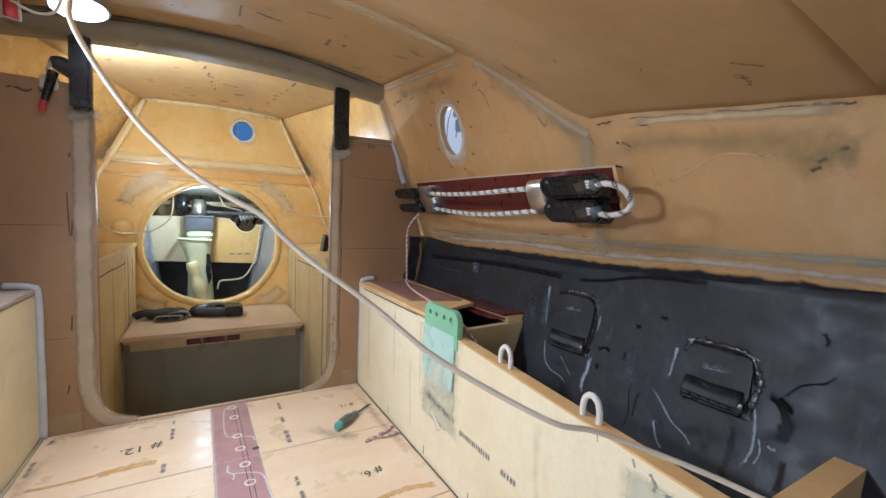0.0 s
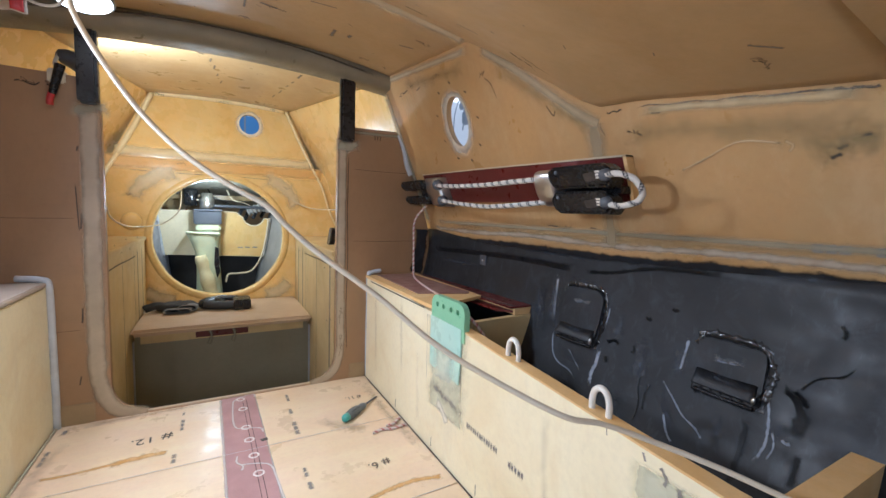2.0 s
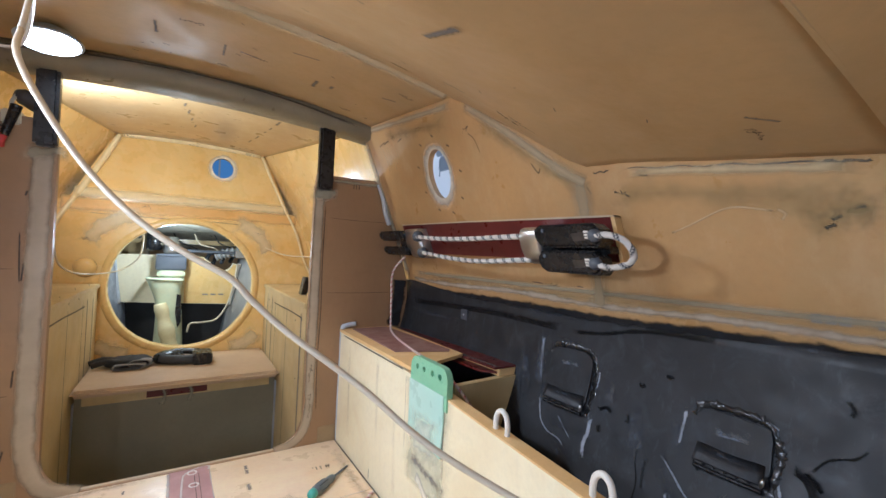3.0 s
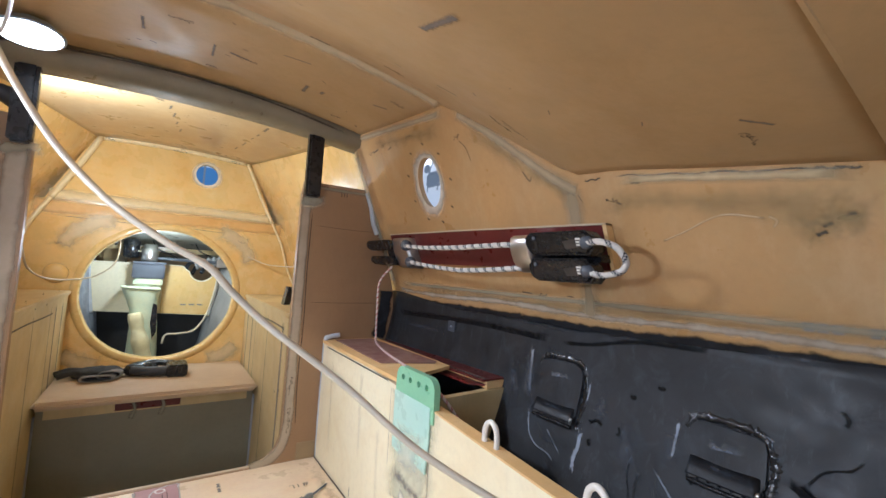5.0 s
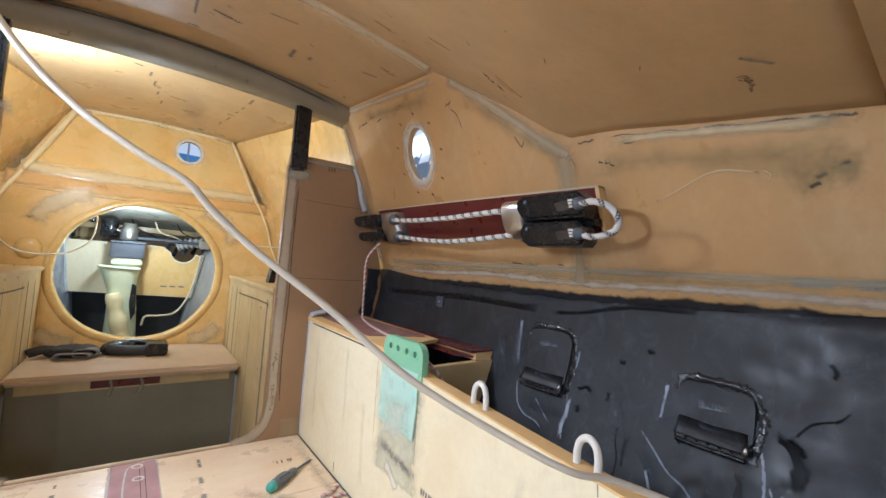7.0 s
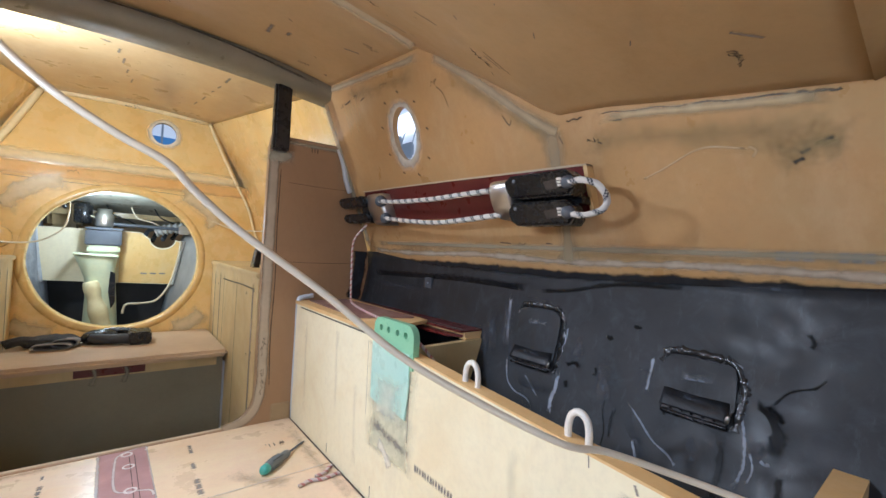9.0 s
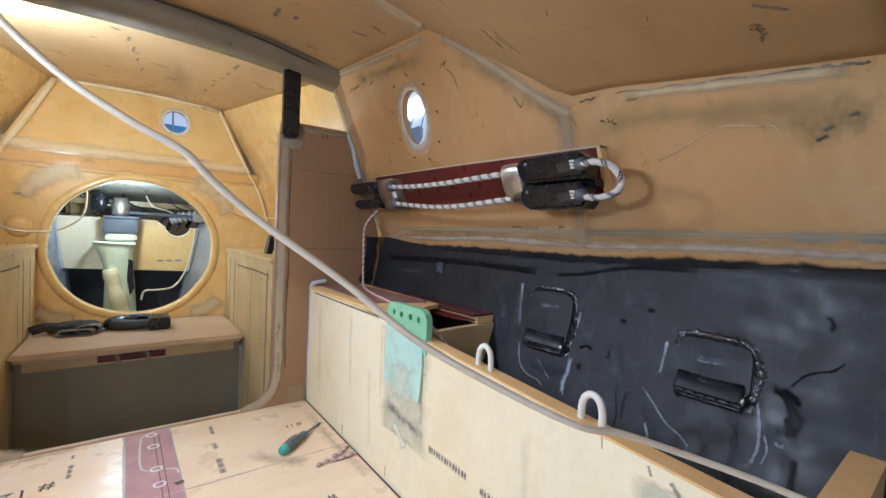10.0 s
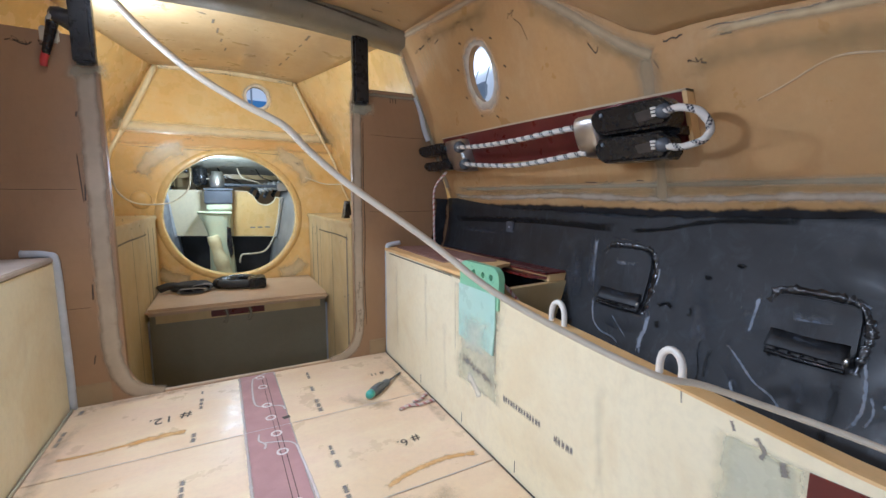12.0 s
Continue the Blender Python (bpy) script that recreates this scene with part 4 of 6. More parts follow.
def hull_pad(y0, y1, z0, top, label):
    """A flat pad with an uneven outline, a wet lumpy rim over it, and a slotted ledge along its foot."""
    pad = thing("hull_pad", label, "pad", "hull pads")
    yc, zc, ry, rz = (y0 + y1) / 2, (z0 + top) / 2, (y1 - y0) / 2, (top - z0) / 2
    out = []
    for k in range(36):
        a = 2 * math.pi * k / 36
        c, d = math.cos(a), math.sin(a)
        q = 1 + 0.05 * noise.noise(Vector((c * 3, d * 3, y0 * 50)))
        out.append((yc + ry * q * math.copysign(abs(c) ** 0.35, c), zc + rz * q * math.copysign(abs(d) ** 0.35, d)))
    part("plate", sheet(out, lambda u, v, w: on_hull(u, v, w - 0.002), 0.008), BLACK, pad)
    bm = bmesh.new()
    rows = []
    for k in range(17):
        y = y0 + (y1 - y0) * (0.05 + 0.90 * k / 16)
        j = 0.0012 * noise.noise(Vector((y * 90, 1, 2)))
        rows.append([bm.verts.new(on_hull(y, z0 + dz + j, w)) for dz, w in ((0.030, 0.0062), (0.014, 0.012), (0.004, 0.017), (0.001, 0.016), (0.001, 0.003))])
    for a, b in zip(rows, rows[1:]):
        for k in range(5):
            bm.faces.new((a[k], a[(k + 1) % 5], b[(k + 1) % 5], b[k]))
    bm.faces.new(rows[0])
    bm.faces.new(rows[-1][::-1])
    part("ledge", bm, BLACK, pad, smooth=True)
    part("slot", sheet([(y0 + 0.008, z0 - 0.007), (y1 - 0.006, z0 - 0.006), (y1 - 0.006, z0 + 0.001), (y0 + 0.008, z0 + 0.001)], lambda u, v, w: on_hull(u, v, w), 0.004), PENCIL, pad)
    part("lower_lip", tube([on_hull(y0 + (y1 - y0) * q, z0 - 0.010 + 0.001 * math.sin(q * 9), 0.008) for q in (0.05, 0.35, 0.65, 0.94)], 0.0042, 8), BLACKPAD, pad, smooth=True)
    for q in range(5):
        part("slot_lump", lathe([(0, 0.0012), (0.5, 0.0028), (1, 0.001)], on_hull(y0 + (y1 - y0) * (0.2 + 0.15 * q), z0 - 0.003, 0.003), on_hull(y0 + (y1 - y0) * (0.22 + 0.15 * q), z0 - 0.003, 0.010), 6), BLACKPAD, pad, smooth=True)

    def lumpy(points, width, lift, seed):
        """Wet epoxy squeezed out along an edge: a low uneven bead."""
        line = spline(points, 10)
        b = bmesh.new()
        rws = []
        for i, (y, z, _) in enumerate(line):
            d = line[min(i + 1, len(line) - 1)] - line[max(i - 1, 0)]
            n = Vector((-d.y, d.x)).normalized()
            wd = width * (1 + 1.1 * noise.noise(Vector((i * 0.55, seed, 0))))
            h = lift * max(0.15, 1 + 1.6 * noise.noise(Vector((i * 0.8, seed, 7))))
            rws.append([b.verts.new(on_hull(y + n.x * wd * q, z + n.y * wd * q, 0.001 + h * e)) for q, e in ((-0.5, 0.0), (-0.3, 0.8), (0.0, 1.0), (0.32, 0.7), (0.5, 0.0))])
        for p, q in zip(rws, rws[1:]):
            for k in range(4):
                b.faces.new((p[k], p[k + 1], q[k + 1], q[k]))
        return b

    part("squeezed_bead", lumpy([(y1 + 0.004, top - 0.02, 0), (y1 - 0.004, top + 0.003, 0), (yc + 0.02, top + 0.008, 0), (yc - 0.03, top + 0.007, 0), (y0 + 0.008, top + 0.001, 0), (y0 - 0.006, top - 0.022, 0)], 0.014, 0.0020, y0 * 9), BLACKPAD, pad, smooth=True)
    part("squeezed_bead", lumpy([(y0 - 0.006, top - 0.02, 0), (y0 - 0.012, zc, 0), (y0 - 0.008, z0 + 0.02, 0), (y0 - 0.004, z0 - 0.012, 0)], 0.013, 0.0013, y0 * 5), BLACKPAD, pad, smooth=True)
    # Soft highlights on the pad and its ledge, painted as pale bands.
    part("sheen_haze", ribbon([on_hull(y0 + (y1 - y0) * (0.20 + 0.55 * k / 4), top - 0.036 - 0.006 * k / 4, 0.0065) for k in range(5)], 0.042, 0.0003, (-1, 0, -0.1)), HAZES, pad)
    part("sheen_haze", ribbon([on_hull(y0 + (y1 - y0) * (0.08 + 0.84 * k / 4), z0 + 0.022, 0.0125) for k in range(5)], 0.030, 0.0003, (-1, 0, -0.3)), MISTS, pad)
    part("corner", lathe([(0, 0.001), (0.3, 0.0040), (0.8, 0.0034), (1, 0.001)], on_hull(y0 + 0.006, z0 - 0.002, 0.014), on_hull(y0 + 0.003, z0 + 0.014, 0.018), 8), STEEL, pad, "shiny resin corner", smooth=True)
    return pad


hull_pad(0.908, 1.036, 0.378, 0.506, "black carbon pad with a ledge bonded to the hull")
hull_pad(0.546, 0.664, 0.376, 0.467, "large black carbon pad with a ledge and runs")


# SCUFF and BLACKPAD draw real marks; MIST bands paint the hull's sheen.
def scuff_and_sheen(points, width, material, lift=0.0003):
    return part("scuff_and_sheen", ribbon([on_hull(y, z, 0.0012) for y, z in points], width * 1.5, lift, (-1, 0, -0.15)), {SCUFF: SCUFFS, MIST: MISTS, BLACKPAD: PADS}[material], hull)


for pts, wd, mt in (
    # round the smaller pad
    ([(1.078, 0.53), (1.073, 0.49), (1.070, 0.45), (1.056, 0.395)], 0.012, SCUFF), ([(1.085, 0.55), (1.078, 0.48), (1.070, 0.41), (1.05, 0.36)], 0.045, MIST),
    ([(1.052, 0.39), (1.032, 0.328), (1.001, 0.303), (0.960, 0.296), (0.932, 0.280)], 0.007, SCUFF), ([(0.985, 0.348), (0.955, 0.325), (0.924, 0.303)], 0.004, SCUFF),
    ([(0.889, 0.475), (0.888, 0.455), (0.891, 0.43)], 0.006, SCUFF), ([(0.890, 0.375), (0.888, 0.338), (0.892, 0.31), (0.887, 0.280)], 0.012, SCUFF),
    ([(1.03, 0.33), (0.98, 0.32), (0.93, 0.32), (0.89, 0.33)], 0.06, MIST), ([(1.05, 0.53), (0.99, 0.528), (0.92, 0.522)], 0.010, MIST),
    ([(0.875, 0.39), (0.855, 0.40), (0.84, 0.392)], 0.014, BLACKPAD), ([(0.868, 0.36), (0.862, 0.345)], 0.012, BLACKPAD),
    ([(1.14, 0.50), (1.12, 0.42), (1.10, 0.34)], 0.05, MIST),
    # round the larger pad
    ([(0.687, 0.458), (0.688, 0.435), (0.690, 0.405), (0.690, 0.380)], 0.007, SCUFF), ([(0.70, 0.44), (0.695, 0.40), (0.70, 0.36)], 0.03, MIST),
    ([(0.569, 0.470), (0.552, 0.468), (0.538, 0.464)], 0.009, SCUFF), ([(0.558, 0.352), (0.556, 0.313), (0.557, 0.279), (0.556, 0.230)], 0.012, BLACKPAD),
    ([(0.662, 0.374), (0.655, 0.362), (0.650, 0.355)], 0.007, BLACKPAD), ([(0.523, 0.412), (0.500, 0.402), (0.485, 0.374), (0.492, 0.340)], 0.026, BLACKPAD), ([(0.505, 0.42), (0.49, 0.405), (0.478, 0.395)], 0.014, BLACKPAD),
    ([(0.538, 0.40), (0.530, 0.37), (0.524, 0.334), (0.526, 0.308), (0.536, 0.280)], 0.006, SCUFF), ([(0.515, 0.37), (0.51, 0.35), (0.515, 0.33)], 0.028, MIST), ([(0.505, 0.336), (0.498, 0.332), (0.49, 0.334)], 0.007, SCUFF),
    ([(0.500, 0.412), (0.482, 0.440), (0.465, 0.452), (0.448, 0.459), (0.430, 0.484)], 0.0045, BLACKPAD), ([(0.479, 0.325), (0.478, 0.30), (0.479, 0.27)], 0.011, BLACKPAD),
    ([(0.726, 0.361), (0.698, 0.338), (0.665, 0.309), (0.631, 0.293), (0.614, 0.277)], 0.006, SCUFF), ([(0.735, 0.34), (0.71, 0.31), (0.68, 0.28), (0.66, 0.25)], 0.045, MIST), ([(0.765, 0.37), (0.768, 0.33), (0.755, 0.29), (0.757, 0.25)], 0.004, BLACKPAD), ([(0.745, 0.34), (0.747, 0.31), (0.742, 0.28)], 0.007, BLACKPAD),
    # brushed bands, runs and painted sheen over the whole side
    ([(0.83, 0.32), (0.81, 0.26), (0.82, 0.20)], 0.05, MIST),
    ([(1.80, 0.537), (1.60, 0.545), (1.34, 0.553), (1.15, 0.552), (1.0, 0.549)], 0.030, BLACKPAD), ([(1.0, 0.549), (0.90, 0.560), (0.78, 0.586), (0.62, 0.592)], 0.012, BLACKPAD),
    ([(1.30, 0.585), (1.15, 0.588), (1.0, 0.583), (0.93, 0.580)], 0.020, MIST), ([(0.80, 0.606), (0.70, 0.603), (0.62, 0.606)], 0.010, SCUFF), ([(0.60, 0.600), (0.52, 0.604), (0.44, 0.600)], 0.014, MIST),
    ([(0.462, 0.54), (0.454, 0.525), (0.458, 0.515)], 0.008, BLACKPAD), ([(0.79, 0.475), (0.783, 0.468), (0.775, 0.474)], 0.008, BLACKPAD), ([(0.735, 0.505), (0.725, 0.50), (0.72, 0.507)], 0.010, BLACKPAD), ([(0.805, 0.405), (0.80, 0.395), (0.803, 0.385)], 0.008, BLACKPAD),
    ([(1.17, 0.47), (1.15, 0.40), (1.13, 0.33), (1.10, 0.26)], 0.09, MIST), ([(1.0, 0.30), (0.95, 0.26), (0.90, 0.24)], 0.07, MIST), ([(0.80, 0.44), (0.78, 0.38), (0.77, 0.31)], 0.06, MIST),
    ([(0.86, 0.47), (0.85, 0.43), (0.86, 0.39)], 0.03, MIST), ([(0.62, 0.345), (0.60, 0.31), (0.61, 0.27)], 0.04, MIST), ([(0.70, 0.30), (0.685, 0.27), (0.665, 0.25)], 0.008, SCUFF), ([(0.52, 0.345), (0.512, 0.32), (0.518, 0.295)], 0.004, SCUFF),
    ([(1.78, 0.50), (1.6, 0.505), (1.42, 0.50)], 0.03, MIST),
):
    scuff_and_sheen(pts, wd, mt)
spot = part("scuff_and_sheen", box((hull_x(1.437, 0.53) - 0.004, 1.418, 0.512), (hull_x(1.437, 0.53) + 0.002, 1.456, 0.548), 0.001), MIST, hull)
part("scuff_and_sheen", lathe([(0, 0.004), (1, 0.003)], on_hull(1.437, 0.53, 0.003), on_hull(1.437, 0.53, 0.007), 10), SCUFF, hull)

CABLE_LINE = [(0.020, 0.905, 0.960), (0.028, 0.866, 0.921), (0.053, 0.843, 0.870), (0.094, 0.822, 0.806), (0.140, 0.791, 0.756), (0.187, 0.762, 0.721), (0.224, 0.743, 0.699), (0.245, 0.734, 0.676), (0.281, 0.717, 0.642), (0.346, 0.681, 0.590), (0.402, 0.638, 0.538), (0.462, 0.590, 0.498), (0.525, 0.544, 0.464), (0.577, 0.530, 0.449), (0.640, 0.496, 0.425), (0.694, 0.448, 0.404), (0.747, 0.388, 0.381), (0.79, 0.32, 0.372), (0.80, 0.22, 0.366)]
CABLE_TOP = CABLE_LINE[0]

# ---- the tackle on the topside ----
board = thing("mounting_board", "maroon laminate board with a raw orange edge on the topside", "board")
out = [(0.797, 0.736), (0.797, 0.832), (1.30, 0.842), (1.70, 0.846), (1.70, 0.742), (1.30, 0.738)]
part("face", sheet(out, lambda u, v, w: on_side(u, v, 0.0165 + w), 0.0035), MAROON, board)
part("core", sheet([(y + (0.004 if y < 1 else -0.004), z) for y, z in out], lambda u, v, w: on_side(u, v, 0.001 + w), 0.0153), WOOD, board, "raw orange core")
part("edge_strip", sheet([(0.7945, 0.735), (0.7945, 0.833), (0.803, 0.833), (0.803, 0.735)], lambda u, v, w: on_side(u, v, 0.0005 + w), 0.0215), WOOD, board)
part("edge_strip", sheet([(0.7945, 0.8335), (1.30, 0.8435), (1.70, 0.8475), (1.70, 0.8445), (1.30, 0.8395), (0.7945, 0.8295)], lambda u, v, w: on_side(u, v, 0.0005 + w), 0.0215), PALE, board)


def side_tube(pts, r, sides=12, **k):
    return tube([on_side(*p) for p in pts], r, sides, **k)


def half_drum(y0, y1, z0, z1, w0, w1, n=12):
    """A curved clamp band: a rounded hump over the board."""
    bm = bmesh.new()
    rows = []
    for y in (y0, y0 + 0.003, y1 - 0.003, y1):
        k = 0.985 if y in (y0, y1) else 1.0
        rows.append([bm.verts.new(on_side(y, (z0 + z1) / 2 + k * (z1 - z0) / 2 * math.cos(math.pi * i / n), w0 + k * (w1 - w0) * math.sin(math.pi * i / n) ** 0.28)) for i in range(n + 1)])
    for a, b in zip(rows, rows[1:]):
        for i in range(n):
            bm.faces.new((a[i], a[i + 1], b[i + 1], b[i]))
    bm.faces.new(rows[0])
    bm.faces.new(rows[-1][::-1])
    return bm


def block_body(y0, y1, z0, z1, w0, w1):
    """A long moulded cheek: rounded ends, bevelled all round."""
    zc, zh = (z0 + z1) / 2, (z1 - z0) / 2
    pts = [(y0 + 0.012, z0), (y1 - 0.02, z0), (y1 - 0.004, zc - zh * 0.6), (y1, zc), (y1 - 0.004, zc + zh * 0.6), (y1 - 0.02, z1), (y0 + 0.012, z1), (y0, z1 - 0.012), (y0, z0 + 0.012)]
    bm = sheet(pts, lambda u, v, w: on_side(u, v, w0 + w), w1 - w0)
    bmesh.ops.bevel(bm, geom=[e for e in bm.edges if len(e.link_faces) == 2 and e.calc_face_angle(0) > 0.9], offset=0.006, segments=3, affect="EDGES")
    return bm


tackle = thing("rope_tackle", "black block and tackle with steel bands and white rope", "tackle")
clamp = part("band", half_drum(0.955, 1.010, 0.722, 0.812, 0.02, 0.092), STEEL, tackle, "brushed steel band", smooth=True)
for z0, z1, y0, y1 in ((0.763, 0.812, 0.788, 0.962), (0.706, 0.756, 0.800, 0.968)):
    cheek = part("cheek", block_body(y0, y1, z0, z1, 0.045, 0.092), PLASTIC, tackle, "glossy black moulded cheek")
    zc = (z0 + z1) / 2
    part("recess", sheet([(y0 + 0.030, zc - 0.010), (y0 + 0.062, zc - 0.012), (y0 + 0.066, zc + 0.004), (y0 + 0.032, zc + 0.008)], lambda u, v, w: on_side(u, v, 0.0915 + w), 0.0012), PENCIL, cheek)
    for k in range(3):
        part("label_bar", sheet([(y0 + 0.022, zc - 0.007 + 0.006 * k), (y0 + 0.033, zc - 0.007 + 0.006 * k), (y0 + 0.033, zc - 0.0028 + 0.006 * k), (y0 + 0.022, zc - 0.0028 + 0.006 * k)], lambda u, v, w: on_side(u, v, 0.092 + w), 0.0008), WHITE, cheek)
    part("eye", lathe([(0, 0.013), (0.5, 0.014), (1, 0.010)], on_side(y0 + 0.012, zc, 0.086), on_side(y0 + 0.006, zc, 0.098), 14), STEELBOX, cheek, smooth=True)
    part("bolt", lathe([(0, 0.005), (1, 0.004)], on_side(y0 + 0.14, zc + 0.012, 0.088), on_side(y0 + 0.14, zc + 0.012, 0.0945), 8), STEELBOX, cheek)
part("spacer", sheet([(0.80, 0.752), (0.80, 0.768), (0.955, 0.768), (0.955, 0.752)], lambda u, v, w: on_side(u, v, 0.021 + w), 0.03), PLASTIC, tackle)
part("band", half_drum(1.535, 1.625, 0.722, 0.828, 0.02, 0.066), STEEL, tackle, "brushed steel band", smooth=True)
for z0, z1 in ((0.776, 0.822), (0.722, 0.764)):
    zc = (z0 + z1) / 2
    part("jaw", block_body(1.618, 1.812, z0 + 0.008, z1 - 0.002, 0.036, 0.078), PLASTIC, tackle, "black plastic jaw")
    part("eye", lathe([(0, 0.019), (0.6, 0.020), (1, 0.013)], on_side(1.548, zc, 0.050), on_side(1.528, zc, 0.072), 14), STEELBOX, tackle, smooth=True)
part("bridge", block_body(1.63, 1.69, 0.745, 0.80, 0.028, 0.060), PLASTIC, tackle)
rope("rope", [on_side(1.540, 0.797, 0.068), on_side(1.42, 0.789, 0.068), on_side(1.25, 0.786, 0.070), on_side(1.12, 0.788, 0.074), on_side(1.0, 0.789, 0.080)], 0.0072, ROPE, tackle, "white rope with black flecks", n=24)
rope("rope", [on_side(1.545, 0.744, 0.068), on_side(1.42, 0.731, 0.068), on_side(1.27, 0.722, 0.070), on_side(1.14, 0.725, 0.076), on_side(1.0, 0.733, 0.080)], 0.0072, ROPE, tackle, "white rope with black flecks", n=24)
rope("rope", [on_side(0.80, 0.786, 0.092), on_side(0.762, 0.787, 0.094), on_side(0.735, 0.775, 0.09), on_side(0.726, 0.752, 0.086), on_side(0.74, 0.733, 0.086), on_side(0.775, 0.724, 0.09), on_side(0.808, 0.728, 0.092)], 0.0066, ROPE, tackle, "white rope bight", n=18, pitch=0.034)

tail = rope("hanging_rope", [on_side(1.70, 0.725, 0.05), (0.885, 1.732, 0.66), (0.882, 1.730, 0.55), (0.880, 1.722, 0.465), (0.868, 1.69, 0.440), (0.832, 1.563, 0.437), (0.80, 1.40, 0.437), (0.775, 1.28, 0.441), (0.765, 1.22, 0.440), (0.775, 1.13, 0.415), (0.785, 1.06, 0.37), (0.782, 1.00, 0.33)], 0.0042, REDROPE, n=22)
tagged(tail, "thin white rope with red flecks trailing over the settee", "rope")
for pts in ([(0.592, 1.372), (0.625, 1.382), (0.66, 1.372), (0.70, 1.378), (0.729, 1.372)], [(0.645, 1.395), (0.67, 1.398), (0.69, 1.415), (0.708, 1.425)]):
    r_ = rope("rope_offcut", [(min(x, 0.705), y, 0.0052) for x, y in pts], 0.0048, REDROPE, n=16)
    tagged(r_, "short offcut of pink flecked rope on the floor", "rope", "rope offcuts")

# ---- screwdriver on the floor ----
A, B = Vector((0.527, 1.476, 0.0150)), Vector((0.690, 1.612, 0.004))
driver = thing("screwdriver", "grey screwdriver with a teal cap lying on the floor", "screwdriver")
part("handle", lathe([(0.09, 0.012), (0.14, 0.0155), (0.26, 0.0165), (0.38, 0.0150), (0.44, 0.0115), (0.52, 0.0125), (0.58, 0.0095), (0.60, 0.007)], A, B, 14), HANDLE, driver, "grey ribbed handle", smooth=True)
part("cap", lathe([(0.0, 0.004), (0.01, 0.010), (0.04, 0.0135), (0.10, 0.0142)], A, B, 14), TEAL, driver, "teal end cap", smooth=True)
part("shaft", lathe([(0.58, 0.0032), (0.96, 0.0032), (1.0, 0.0018)], A, B, 10), STEELBOX, driver, "dark steel shaft", smooth=True)
for k in range(6):
    a = k * math.pi / 3
    off = Vector((math.cos(a) * 0.64, -math.cos(a) * 0.77, math.sin(a))) * 0.0152
    part("rib", tube([A.lerp(B, 0.18) + off, A.lerp(B, 0.30) + off * 1.03, A.lerp(B, 0.40) + off * 0.9], 0.0016, 6), RUBBER, driver, smooth=True)

# ---- the lamp and its cable ----
LED = glow("lit_led_lens", (1.0, 0.98, 0.96), 9.0)
lamp = thing("work_lamp", "lit white LED work lamp hanging under the deck", "lamp")
AX = Vector((0.10, -0.12, -1)).normalized()
L0 = Vector(LAMP)
part("lens", lathe([(0, 0.058), (0.7, 0.058), (1, 0.052)], L0 + AX * 0.0005 - AX * 0.004, L0 + AX * 0.001, 32), LED, lamp, "glowing white lens")
SHELL = surface("pale_blue_grey_lamp_shell", (0.42, 0.50, 0.58), (0.36, 0.43, 0.50), 60, 20, 0.35, 0.1, 0.02)
part("shell", lathe([(0, 0.064), (0.06, 0.0645), (0.10, 0.058), (0.55, 0.043), (0.8, 0.026), (1, 0.018)], L0 - AX * 0.003, L0 - AX * 0.046, 28), SHELL, lamp, "pale blue-grey tapered shell", smooth=True)
part("socket", lathe([(0, 0.019), (0.8, 0.019), (1, 0.012)], L0 - AX * 0.045, L0 - AX * 0.056, 16), WHITE, lamp, smooth=True)
part("lead", tube([L0 - AX * 0.05, (-0.20, 1.60, 1.235), (-0.235, 1.55, 1.185), (-0.203, 1.50, 1.149), (-0.165, 1.49, 1.130), (-0.125, 1.47, 1.134), (-0.08, 1.34, 1.14), (-0.01, 1.06, 1.08), CABLE_TOP], 0.0032, 10), WHITE, lamp, smooth=True)
cable = part("cable", tube(CABLE_LINE, lambda u: 0.0032 + 0.0003 * min(1.0, u * 3), 14, n=12), CABLE, smooth=True)
tagged(cable, "cream power cable slung from the lamp to the settee edge", "cable")

second = thing("work_lamp", "lit white LED work lamp clipped to the topside", "lamp")
S0, SX = Vector(SECOND), (Vector((0.75, 0.75, 0.42)) - Vector(SECOND)).normalized()
part("lens", lathe([(0, 0.046), (1, 0.044)], S0 - SX * 0.004, S0 + SX * 0.0005, 28), LED, second, "glowing white lens")
part("shell", lathe([(0, 0.052), (0.06, 0.0525), (0.55, 0.040), (0.8, 0.026), (1, 0.018)], S0 - SX * 0.003, S0 - SX * 0.062, 24), SHELL, second, smooth=True)
part("bracket", tube([S0 - SX * 0.05, S0 - SX * 0.09, S0 - SX * 0.16], 0.008, 8), PLASTIC, second, smooth=True)

# clip lamp behind the bulkhead, seen past the post
clip = thing("clip_lamp", "small clip lamp shining into the passage", "lamp")
CREAMLAMP = surface("cream_lamp_shade", (0.70, 0.64, 0.48), (0.6, 0.55, 0.42), 60, 20, 0.4, 0.1, 0.0)
part("head", lathe([(0, 0.012), (0.2, 0.022), (0.8, 0.030), (1, 0.030)], (-0.235, 1.885, 1.135), (-0.175, 1.925, 1.118), 18), STEELBOX, clip, "dark lamp head", smooth=True)
part("arm", tube([(-0.232, 1.885, 1.13), (-0.238, 1.872, 1.10), (-0.226, 1.860, 1.063)], 0.005, 8), WHITE, clip, smooth=True)
part("jaw", box((-0.245, 1.822, 1.035), (-0.205, 1.862, 1.075), 0.004), CREAMLAMP, clip, "pale clip")
spring = thing("spring_clamp", "black spring clamp with red tips on the bulkhead edge", "clamp")
